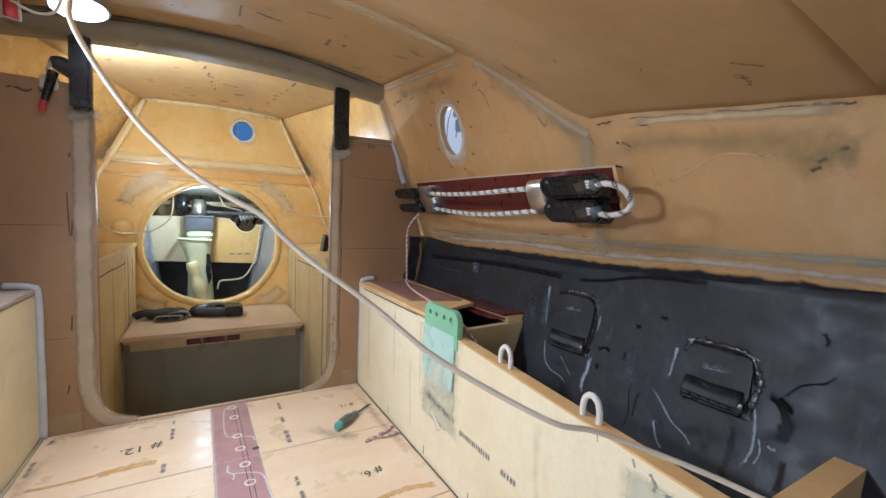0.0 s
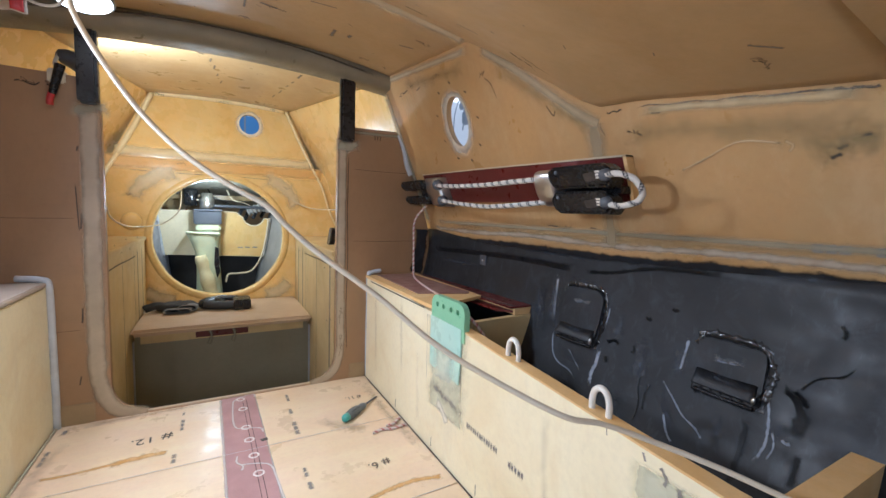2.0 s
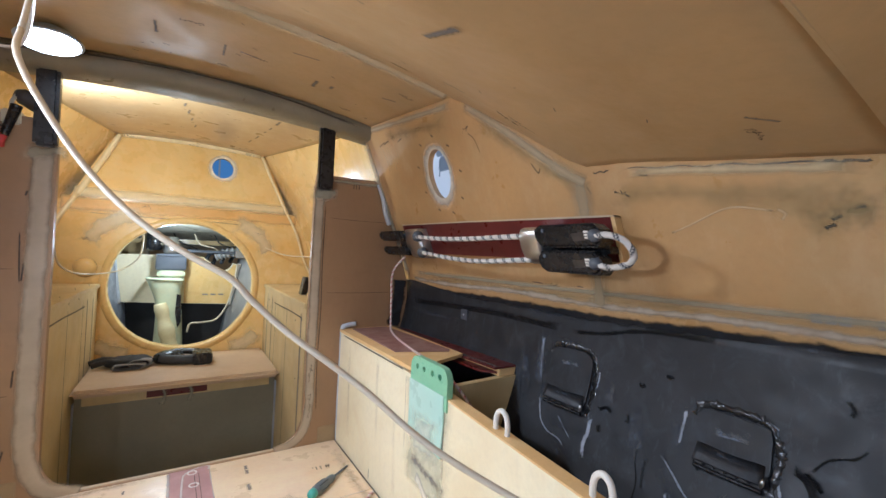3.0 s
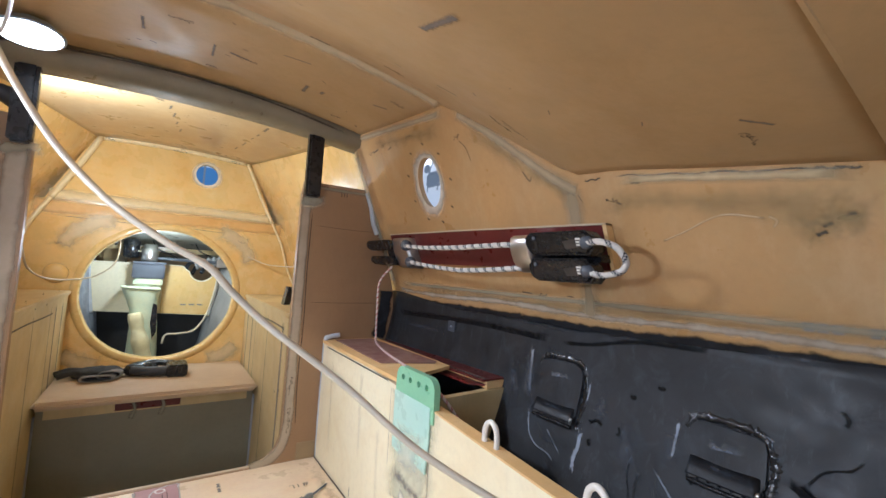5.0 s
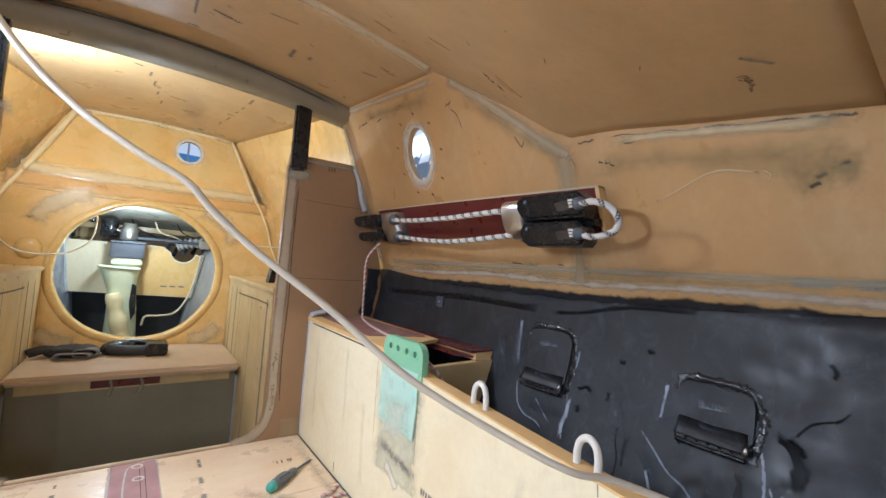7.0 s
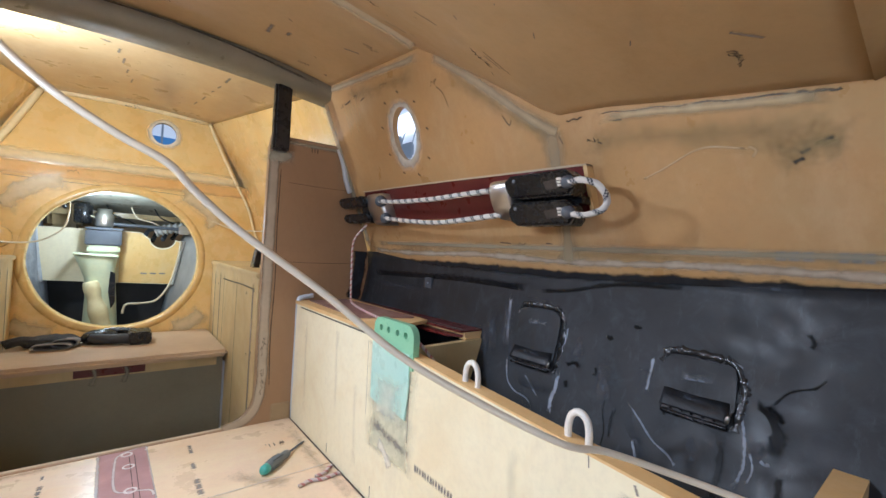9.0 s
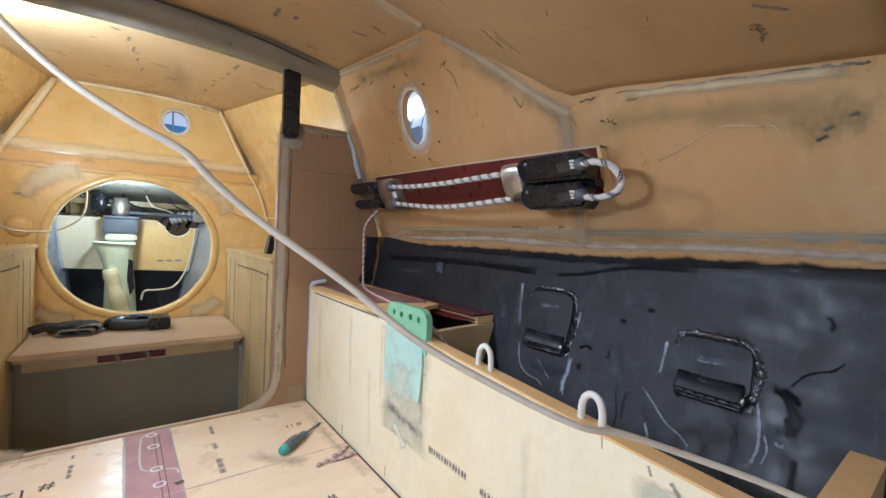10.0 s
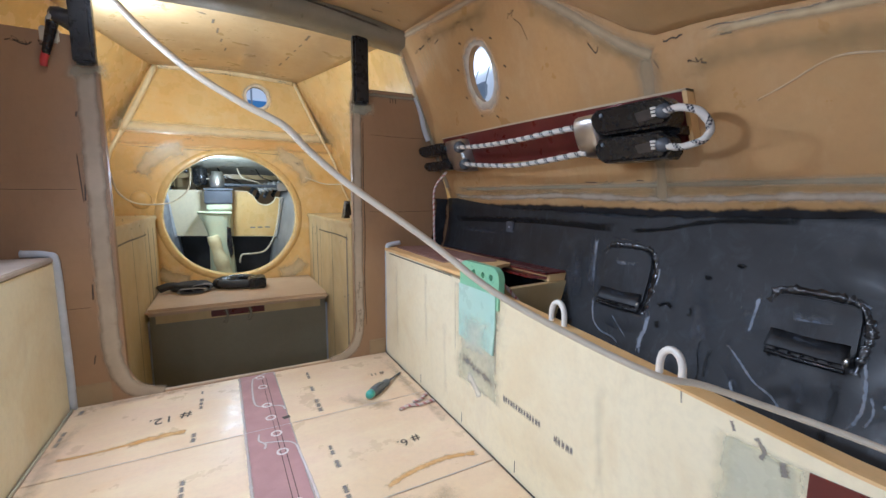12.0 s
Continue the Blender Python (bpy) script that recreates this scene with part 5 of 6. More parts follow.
part("lever", tube([(-0.212, 1.815, 1.085), (-0.222, 1.812, 1.04), (-0.232, 1.812, 1.0)], lambda u: 0.013 - 0.004 * u, 8), PLASTIC, spring, "black lever", smooth=True)
part("tip", tube([(-0.230, 1.812, 1.012), (-0.238, 1.814, 0.985), (-0.240, 1.82, 0.972)], 0.0085, 8), RED, spring, "red tip", smooth=True)
rag = thing("marking_tape", "red and white rag hung over the beam", "rag")
part("cloth", patch(lambda u, v: (-0.292 + 0.058 * u + 0.010 * v, 1.65 - 0.02 * v + 0.006 * math.sin(u * 9), 1.25 - 0.10 * v), 10, 8, (0, 0.003, 0)), WHITE, rag, smooth=True)
part("stripe", patch(lambda u, v: (-0.262 + 0.022 * u + 0.010 * v, 1.6465 - 0.02 * v + 0.006 * math.sin((0.5 + u * 0.4) * 9), 1.25 - 0.098 * v), 6, 8, (0, 0.002, 0)), RED, rag, smooth=True)

# ---- passage details ----
for sgn in (1, -1):
    fx = (lambda x: x) if sgn > 0 else (lambda x: 2 * XC - x)
    for y, w in ((2.66, 0.030), (2.53, 0.034), (2.44, 0.012), (2.18, 0.012), (1.92, 0.040)):
        trim("trim", ribbon([(fx(0.5875), y, z) for z in (-0.28, 0.0, 0.25, 0.502)], w, 0.0012, (-sgn, 0, 0)), INKS, "grey seam on the passage panel")
    trim("trim", ribbon([(fx(0.5875), y, 0.462 + 0.004 * math.sin(7 * y)) for y in (1.88, 2.1, 2.3, 2.5)], 0.010, 0.0008, (-sgn, 0, 0)), PENCILS, "dark line under the counter")
    trim("trim", tube([(fx(0.585), 2.348, z) for z in (-0.28, -0.1, 0.10)], 0.012, 8), SEAL, "pale sealant beside the riser")
    trim("trim", tube([(fx(0.552), YR + 0.112, 1.275), (fx(0.62), YR + 0.06, 1.10), (fx(0.69), YR + 0.016, 0.94)], 0.009 if sgn > 0 else 0.013, 10), PALEAMBER, "pale resin fillet in the corner")
    trim("trim", tube([(fx(0.69), YR + 0.014, 0.94), (fx(0.745), YR - 0.01, 0.82), (fx(0.79), YR - 0.01, 0.68), (fx(0.86), YR - 0.01, 0.54)], 0.007 if sgn > 0 else 0.010, 10), PALEAMBER, "pale resin fillet in the corner")
    stop = tagged(part("angle_bracket", sheet([(fx(0.64), 0.530), (fx(0.675), 0.530), (fx(0.668), 0.609), (fx(0.655), 0.609)], lambda u, v, w: (u, 2.16 + w, v), 0.05), BLACKPAD), "black carbon angle on the counter", "bracket", "angle brackets")
for lo, hi in (((0.655, 2.02, 0.530), (0.75, 2.12, 0.546)), ((0.665, 2.03, 0.5465), (0.74, 2.11, 0.562))):
    tagged(part("wood_offcut", box(lo, hi, 0.003), WOOD), "raw wood offcut on the counter", "offcut", "wood offcuts")
trim("trim", tube([(-0.115, YR + 0.118, 1.278), (0.2, YR + 0.122, 1.29), (0.545, YR + 0.118, 1.278)], 0.013, 10), PALEAMBER, "pale fillet under the passage roof")
ORANGES = soft(ORANGE, 0.3, 14, 0.9, 0.05, 1.2)
trim("trim", ribbon([on_rear(x, 0.905, -0.0006) for x in (-0.32, -0.1, 0.1, 0.3, 0.5, 0.76)], 0.10, 0.002, (0, -1, 0.25)), ORANGES, "orange resin band across the bulkhead")
trim("trim", ribbon([on_rear(x, 0.958, -0.001) for x in (-0.27, -0.1, 0.1, 0.3, 0.5, 0.69)], 0.085, 0.008, (0, -1, 0.25)), soft(PALEAMBER, 0.3, 10, 0.9, 0.04, 1.6), "pale rounded fold across the bulkhead")
# The bright glow at the small port is coloured on as a soft ring.
trim("trim", halo(ring(0.350, 1.170, 0.0532, 0.0582, 36), ring(0.352, 1.168, 0.088, 0.092, 36), lambda u, v, w: on_rear(u, v, -w), 0.001), soft(surface("white_port_glow", (0.88, 0.84, 0.72), (0.84, 0.74, 0.50), 60, 12, 0.4, 0.1, 0.05), 0.5, 22, 0.95, 0.01, 1.7), "painted white glow round the small port")
# flange round the big hole
bm = bmesh.new()
rows = []
for k in range(65):
    a = 2 * math.pi * k / 64
    wob = 1 + 0.02 * noise.noise(Vector((math.cos(a) * 2, math.sin(a) * 2, 3)))
    rows.append([bm.verts.new((0.200 + r_ * wob * math.cos(a), YR + d, 0.52 + r_ * wob * math.sin(a))) for r_, d in ((0.319, 0.05), (0.319, -0.001), (0.322, -0.006), (0.330, -0.007), (0.352, -0.001), (0.352, 0.002))])
for a, b in zip(rows, rows[1:]):
    for k in range(5):
        bm.faces.new((a[k], a[k + 1], b[k + 1], b[k]))
trim("trim", bm, AMBER, "amber resin flange round the large hole")
CLOTHS = soft(surface("pale_wetted_cloth", (0.82, 0.70, 0.44), (0.74, 0.58, 0.32), 120, 10, 0.3, 0.12, 0.15), 0.5, 20, 0.75, 0.25, 1.6)
for pts in ([(-0.20, 0.70), (-0.16, 0.78), (-0.08, 0.845), (0.02, 0.868)], [(0.60, 0.68), (0.565, 0.77), (0.50, 0.835), (0.40, 0.865)], [(-0.17, 0.25), (-0.10, 0.20), (0.0, 0.178)], [(0.56, 0.27), (0.50, 0.205), (0.40, 0.18)]):
    trim("trim", ribbon([(x, YR - 0.001, z) for x, z in pts], 0.13, 0.0015, (0, -1, 0)), CLOTHS, "pale glass patch beside the hole")
trim("trim", lathe([(0, 0.045), (0.6, 0.042), (1, 0.02)], (-0.20, YR - 0.002, 0.605), (-0.20, YR - 0.02, 0.605), 20), AMBER, "amber filler dome on the bulkhead")
for pts in ([(-0.22, 0.875), (0.05, 0.871), (0.15, 0.872)], [(0.30, 0.872), (0.42, 0.868), (0.52, 0.862)]):
    trim("trim", ribbon([(x, YR - 0.001, z - 0.012) for x, z in pts], 0.004, 0.0005, (0, -1, 0)), PENCILS, "pencil line on the bulkhead")
wire = tagged(part("wire", tube([(-0.19, 1.90, 0.79), (-0.165, 2.0, 0.72), (-0.18, 2.2, 0.64), (-0.17, 2.45, 0.595), (-0.12, 2.65, 0.585), (-0.06, 2.74, 0.60), (0.0, 2.79, 0.66), (0.01, 2.85, 0.75), (0.0, 2.9, 0.80)], 0.0035, 8), WIRE, smooth=True), "thin cream wire looping through the passage", "wire")
wire2 = tagged(part("wire", tube([(0.57, 2.74, 0.735), (0.66, 2.70, 0.70), (0.74, 2.6, 0.695), (0.80, 2.4, 0.70)], 0.003, 8), WIRE, smooth=True), "thin pinkish wire along the bulkhead", "wire")
part("strip", box((-0.118, 2.3265, 0.092), (0.553, 2.331, 0.137)), YELLOW, bench, "yellow strip under the bench")
part("patch", box((0.085, 2.3235, 0.098), (0.30, 2.3275, 0.137), 0.001), MAROON, bench, "maroon patch")
for x in (0.14, 0.235):
    part("smear", ribbon([(x, 2.323, 0.13), (x + 0.008, 2.323, 0.10), (x - 0.004, 2.3265, 0.06)], 0.03, 0.0005, (0, -1, 0)), TAPES, bench)

# glove and tool on the bench
glove = thing("work_glove", "black knit work glove with grey cuffs on the bench", "glove")


def lump(fn, nu=16, nv=10):
    bm = bmesh.new()
    rows = [[bm.verts.new(fn(2 * math.pi * i / nu, math.pi * (j + 0.5) / nv)) for i in range(nu)] for j in range(nv)]
    for a, b in zip(rows, rows[1:]):
        for i in range(nu):
            bm.faces.new((a[i], a[(i + 1) % nu], b[(i + 1) % nu], b[i]))
    bm.faces.new(rows[0])
    bm.faces.new(rows[-1])
    return bm


def crumple(cx, cy, cz, rx, ry, rz, seed, amp=0.18):
    def fn(a, b):
        d = Vector((math.cos(a) * math.sin(b), math.sin(a) * math.sin(b), math.cos(b)))
        k = 1 + amp * noise.noise(d * 2.2 + Vector((seed, 0, 0))) + amp * 0.6 * noise.noise(d * 5 + Vector((0, seed, 0)))
        return Vector((cx + rx * d.x * k, cy + ry * d.y * k, max(0.1685, cz + rz * d.z * k)))
    return fn


part("palm", lump(crumple(0.0, 2.60, 0.185, 0.085, 0.060, 0.030, 3), 24, 14), CLOTH, glove, smooth=True)
for k, (x0, y0, x1, y1) in enumerate(((-0.05, 2.62, -0.145, 2.63), (-0.05, 2.58, -0.130, 2.575), (0.02, 2.64, 0.085, 2.60))):
    part("finger", tube([(x0, y0, 0.192), ((x0 + x1) / 2, (y0 + y1) / 2 + 0.008, 0.196), (x1, y1, 0.184)], lambda u: 0.016 - 0.004 * u, 10), CLOTH, glove, smooth=True)
for x0, x1, y0, y1, zt in ((-0.055, 0.065, 2.505, 2.555, 0.196), (0.0, 0.085, 2.535, 2.60, 0.208)):
    bm = bmesh.new()
    outer, inner = [], []
    for k in range(24):
        a = 2 * math.pi * k / 24
        for lst, f, yy in ((outer, 1.0, 0.0), (inner, 0.84, 0.002)):
            zc, zh = 0.1695 + (zt - 0.1695) / 2, (zt - 0.1695) / 2
            lst.append([bm.verts.new(((x0 + x1) / 2 + (x1 - x0) / 2 * f * math.cos(a) + 0.012 * dy * 8, y0 + yy + dy, zc + zh * f * math.sin(a) * (1 + 0.2 * math.cos(2 * a)))) for dy in (0, 0.025, 0.05)])
    for lst in (outer, inner):
        for k in range(24):
            for j in range(2):
                bm.faces.new((lst[k][j], lst[(k + 1) % 24][j], lst[(k + 1) % 24][j + 1], lst[k][j + 1]))
    for k in range(24):
        bm.faces.new((outer[k][0], outer[(k + 1) % 24][0], inner[(k + 1) % 24][0], inner[k][0]))
    part("cuff", bm, CUFF, glove, "grey knit cuff", smooth=True)
tool = thing("power_tool", "black plastic power tool lying on the bench", "tool")
part("body", lump(crumple(0.15, 2.60, 0.192, 0.065, 0.052, 0.034, 9, 0.06), 24, 14), PLASTIC, tool, smooth=True)
part("grip", tube([(0.12, 2.575, 0.196), (0.17, 2.545, 0.194), (0.23, 2.535, 0.192), (0.29, 2.54, 0.192)], 0.021, 12), RUBBER, tool, smooth=True)
part("grip", tube([(0.14, 2.635, 0.205), (0.20, 2.64, 0.210), (0.27, 2.62, 0.206)], 0.015, 12), PLASTIC, tool, smooth=True)
part("battery", box((0.245, 2.50, 0.1686), (0.325, 2.61, 0.222), 0.006), PLASTIC, tool, "square black battery")
part("vent", box((0.3255, 2.52, 0.18), (0.327, 2.59, 0.21)), RUBBER, tool)

# ---- machinery space behind the round hole ----
YM = 3.3
structure(part("machinery_wall", box((-0.8, 4.2, -0.4), (1.25, 4.23, 1.25)), TAN), "dim tan wall of the machinery space", "wall")
structure(part("machinery_roof", patch(lambda u, v: (-0.8 + 2.05 * u, YR + 0.035 + 1.45 * v, 0.858 - 0.20 * v + 0.03 * math.sin(u * 3.14)), 12, 8, (0, 0, 0.02)), surface("pale_resin_roof", (0.66, 0.66, 0.55), (0.36, 0.34, 0.24), 30, 5, 0.35, 0.15, 0.3), smooth=True), "pale roof of the machinery space", "ceiling")
structure(part("machinery_floor", box((-0.8, YR + 0.035, -0.4), (1.25, 4.2, -0.36)), SHADOWED), "bilge floor coloured dark as shade", "floor")
# Added dark panel: keeps the space below the engine panel black.
structure(part("bilge_shade_panel", box((-0.6, YM + 0.28, -0.35), (1.0, YM + 0.30, 0.40)), SHADOWED), "added dark panel for the shade behind the engine panel", "wall")
HAZE = surface("grey_weathered_resin", (0.40, 0.40, 0.38), (0.28, 0.27, 0.25), 40, 6, 0.5, 0.15, 0.3)
for sgn in (1, -1):
    structure(part("machinery_side", patch(lambda u, v, s=sgn: ((0.402 + 0.15 * v if s > 0 else -0.085 - 0.075 * v) + s * 0.11 * (1 - 1.152 * u), YR + 0.034 + 0.56 * u, 0.02 + 0.80 * v), 10, 10, (0.02 * sgn, 0, 0)), HAZE if sgn > 0 else SCUFF, smooth=True), "grey weathered hull side of the machinery space", "wall")
tray = thing("engine_panel", "pale yellow core panel with a curved cut-out", "panel")
part("panel", sheet([(-0.118, 0.378), (0.452, 0.352), (0.498, 0.615)] + arc(0.40, 0.635, 0.065, -10, -170, 10) + [(0.315, 0.64), (0.295, 0.658), (0.19, 0.662), (-0.148, 0.662)], lambda u, v, w: (u, YM + w, v), 0.02), CREAM, tray)
part("panel_half", sheet([(0.20, 0.366), (0.450, 0.356), (0.492, 0.606)] + arc(0.40, 0.632, 0.07, -12, -168, 10) + [(0.312, 0.636), (0.292, 0.654), (0.20, 0.658)], lambda u, v, w: (u, YM - 0.003 + w, v), 0.002), AMBER, tray, "amber resin face")
trim("trim", tube([(0.505, YM - 0.01, 0.62), (0.48, YM - 0.01, 0.48), (0.455, YM - 0.01, 0.35)], 0.010, 8), WHITE, "white sealant on the engine panel")
trim("trim", tube([(-0.155, YM - 0.01, 0.66), (-0.14, YM - 0.01, 0.52), (-0.12, YM - 0.01, 0.37)], 0.012, 8), SEAL, "white sealant on the engine panel")
ped = thing("rudder_trunk", "pale green moulded trunk under a grey box", "trunk")
bm = bmesh.new()
rows = []
for z, x0, x1, d in ((0.53, 0.012, 0.195, 0.09), (0.515, 0.012, 0.194, 0.09), (0.46, 0.035, 0.185, 0.08), (0.40, 0.055, 0.185, 0.075), (0.30, 0.062, 0.195, 0.07), (0.15, 0.058, 0.205, 0.07), (-0.35, 0.05, 0.21, 0.07)):
    xc, xr = (x0 + x1) / 2, (x1 - x0) / 2
    rows.append([bm.verts.new((xc + xr * math.copysign(abs(math.cos(a)) ** 0.6, math.cos(a)), YM - 0.09 + d * math.copysign(abs(math.sin(a)) ** 0.7, math.sin(a)), z)) for a in (2 * math.pi * k / 24 for k in range(24))])
for a, b in zip(rows, rows[1:]):
    for k in range(24):
        bm.faces.new((a[k], a[(k + 1) % 24], b[(k + 1) % 24], b[k]))
bm.faces.new(rows[0])
bm.faces.new(rows[-1])
part("body", bm, MINT, ped, smooth=True)
part("rim", tube([(0.012, YM - 0.175, 0.53), (0.10, YM - 0.182, 0.524), (0.195, YM - 0.175, 0.52)], 0.008, 8), MINT, ped, smooth=True)
FOAM = surface("yellow_foam_filler", (0.80, 0.72, 0.42), (0.70, 0.60, 0.32), 70, 16, 0.6, 0.1, 0.5)
part("brace", tube([(0.085, YM - 0.165, 0.385), (0.105, YM - 0.170, 0.30), (0.125, YM - 0.172, 0.22), (0.142, YM - 0.172, 0.13), (0.150, YM - 0.17, 0.02)], lambda u: 0.030 + 0.020 * u + 0.004 * math.sin(u * 17), 14), FOAM, ped, "lumpy yellow foam filler", smooth=True)
part("stain", sheet([(0.165, 0.44), (0.185, 0.43), (0.192, 0.28), (0.175, 0.24), (0.160, 0.33)], lambda u, v, w: (u, YM - 0.1755 + w, v), 0.012), BLACKPAD, ped, "black resin patch")
part("box", box((0.05, YM - 0.10, 0.575), (0.205, YM - 0.004, 0.66), 0.006), STEELBOX, ped, "grey metal box")
part("bracket", box((0.05, YM - 0.11, 0.661), (0.21, YM - 0.02, 0.672), 0.002), STEELBOX, ped)
part("neck", box((0.06, YM - 0.10, 0.532), (0.20, YM - 0.02, 0.575), 0.01), MINT, ped)
motor = thing("motor", "pale grey motor with a long drive rod", "motor")
part("body", lathe([(0, 0.036), (0.1, 0.042), (0.7, 0.042), (0.75, 0.033), (1, 0.033)], (0.125, YM - 0.06, 0.673), (0.125, YM - 0.06, 0.775), 20), STEEL, motor, smooth=True)
part("rod", tube([(0.15, YM - 0.06, 0.695), (0.30, YM - 0.06, 0.693), (0.50, YM - 0.06, 0.69)], 0.010, 8), STEELBOX, motor, smooth=True)
part("drum", lathe([(0, 0.03), (0.1, 0.04), (0.9, 0.04), (1, 0.03)], (0.035, YM - 0.03, 0.69), (0.035, YM - 0.03, 0.80), 20), PLASTIC, motor, "black drum", smooth=True)
part("joint", box((0.47, YM - 0.09, 0.66), (0.53, YM - 0.03, 0.71), 0.006), STEEL, motor)
hose = tagged(part("hose", tube([(0.49, YM - 0.03, 0.62), (0.475, YM - 0.04, 0.50), (0.44, YM - 0.06, 0.36), (0.38, YM - 0.08, 0.27), (0.30, YM - 0.10, 0.255), (0.24, YM - 0.10, 0.25), (0.225, YM - 0.1, 0.20)], 0.006, 8), WIRE, smooth=True), "cream hose curling down behind the panel", "hose")
tube_lamp = thing("inspection_lamp", "small lit inspection lamp in the machinery space", "lamp")
part("bulb", tube([(-0.075, YM - 0.20, 0.815), (-0.045, YM - 0.20, 0.785)], 0.007, 8, smooth=False), LED, tube_lamp, "glowing white bulb", smooth=True)
part("holder", tube([(-0.045, YM - 0.20, 0.785), (-0.02, YM - 0.20, 0.76)], 0.010, 8, smooth=False), PLASTIC, tube_lamp, smooth=True)
tank = tagged(part("tank", box((-0.12, YM + 0.1, 0.66), (0.02, YM + 0.3, 0.80), 0.02), OLIVE), "brown tank behind the engine panel", "tank")
for k in range(4):
    x = 0.30 + 0.05 * k
    pipe = tagged(part("pipe", tube([(x, YM + 0.05, 0.60 + 0.01 * k), (x + 0.04, YM + 0.10, 0.68), (x + 0.12, YM + 0.08, 0.66 + 0.02 * k)], 0.012, 8), PLASTIC if k % 2 else STEELBOX, smooth=True), "dark bent pipe behind the engine panel", "pipe", "engine pipes")

beam_m = tagged(part("cross_beam", box((-0.3, YM + 0.03, 0.735), (0.75, YM + 0.09, 0.765), 0.006), OLIVE), "brown cross beam in the machinery space", "beam")
for k in range(5):
    x = 0.02 + 0.11 * k
    lead = tagged(part("lead", tube([(x, YM - 0.02, 0.80), (x + 0.03, YM - 0.05, 0.74 + 0.01 * (k % 2)), (x + 0.10, YM - 0.04, 0.72), (x + 0.16, YM - 0.02, 0.69)], 0.004, 6), PLASTIC if k % 2 else WIRE, smooth=True), "thin lead over the engine panel", "cable", "engine leads")
foil = tagged(part("duct", tube([(0.36, YM - 0.02, 0.665), (0.43, YM - 0.03, 0.69), (0.52, YM - 0.03, 0.70), (0.60, YM - 0.02, 0.69)], lambda u: 0.028 + 0.006 * math.sin(u * 60), 12, n=16), HAZE, smooth=True), "grey corrugated duct beside the motor", "duct")
for k in range(3):
    part("ink_mark", sheet([(0.30 + 0.045 * k, 0.415), (0.33 + 0.045 * k, 0.414), (0.33 + 0.045 * k, 0.422), (0.30 + 0.045 * k, 0.423)], lambda u, v, w: (u, YM - 0.0045 + w, v), 0.001), INK, tray)

# ---- ink and pencil on the deck and topside ----
HALO = surface("pale_sanded_resin", (0.64, 0.47, 0.27), (0.56, 0.38, 0.19), 120, 14, 0.5, 0.1, 0.1)
HALOS = soft(HALO, 0.5, 60, 0.8, 0.15)


def deck_pt(x, y):
    s = (x - XC) / 0.63
    f = fold_y(max(-1.0, min(1.0, s)))
    if y > f:
        v = (y - f) / (1.86 - f)
        half = side_x(y, 1.172 + 0.048 * v) - XC + 0.025
        return roof((x - XC) / half / 2 + 0.5, v)
    v = (f - y) / (f - 0.388)
    half = slope(1, v)[0] - XC
    return slope((x - XC) / half / 2 + 0.5, v)


def deck_mark(x0, y0, x1, y1, width, material=INK, owner=None):
    p = [Vector(deck_pt(x0 + (x1 - x0) * k / 4, y0 + (y1 - y0) * k / 4)) - Vector((0, 0, 0.0008)) for k in range(5)]
    xm, ym, e = (x0 + x1) / 2, (y0 + y1) / 2, 0.01
    if abs(ym - 1.25) < 0.04:
        nor = (0, 0, -1)
    else:
        nor = ((deck_pt(xm + e, ym)[2] - deck_pt(xm - e, ym)[2]) / 2 / e, (deck_pt(xm, ym + e)[2] - deck_pt(xm, ym - e)[2]) / 2 / e, -1)
    return part("ink_mark", ribbon(p, width, 0.0005, nor), {PENCIL: PENCILS, INK: INKS, HALO: HALOS}.get(material, material), owner or (ceiling if (y0 + y1) / 2 > 1.268 else ceiling2))


deck_mark(0.426, 0.72, 0.412, 0.624, 0.022)
for x0, y0, x1, y1, w in ((0.50, 1.58, 0.50, 1.52, 0.022), (0.545, 1.545, 0.548, 1.52, 0.018), (0.25, 1.56, 0.25, 1.48, 0.012), (0.285, 1.50, 0.335, 1.51, 0.016), (0.10, 1.52, 0.10, 1.45, 0.012), (0.40, 1.40, 0.47, 1.385, 0.008), (0.68, 1.45, 0.72, 1.43, 0.012)):
    deck_mark(x0, y0, x1, y1, w)
for x0, y0, x1, y1, w in ((0.53, 1.20, 0.58, 1.19, 0.006), (0.42, 1.22, 0.47, 1.215, 0.006), (0.66, 1.17, 0.71, 1.15, 0.006), (0.60, 0.95, 0.64, 0.93, 0.012), (0.70, 0.42 + 0.45, 0.77, 0.86, 0.006), (0.72, 0.885, 0.76, 0.875, 0.010), (0.76, 0.50, 0.79, 0.47, 0.010)):
    deck_mark(x0, y0, x1, y1, w, PENCIL if w < 0.008 else INK)
for k in range(13):
    x, y = -0.2 + 1.0 * random.random(), 1.30 + 0.38 * random.random()
    deck_mark(x, y, x + 0.018 * random.random(), y + 0.01 * random.random(), 0.004, PENCIL)
for k in range(14):
    x, y = 0.25 + 0.6 * random.random(), 0.55 + 0.65 * random.random()
    deck_mark(x, y, x + 0.02 * random.random(), y + 0.012 * random.random(), 0.0035, INK)
for y0, y1, wd in ((0.835, 0.795, 0.006), (0.765, 0.60, 0.004), (0.61, 0.43, 0.005), (0.47, 0.42, 0.007)):
    part("pencil_line", ribbon([on_side(y0 + (y1 - y0) * k / 6, slope_edge(y0 + (y1 - y0) * k / 6) - 0.004 + 0.0015 * math.sin(k * 2.3 + y0 * 40), 0.004) for k in range(7)], wd, 0.0006, SIDE_N), PENCILS, wall_right)


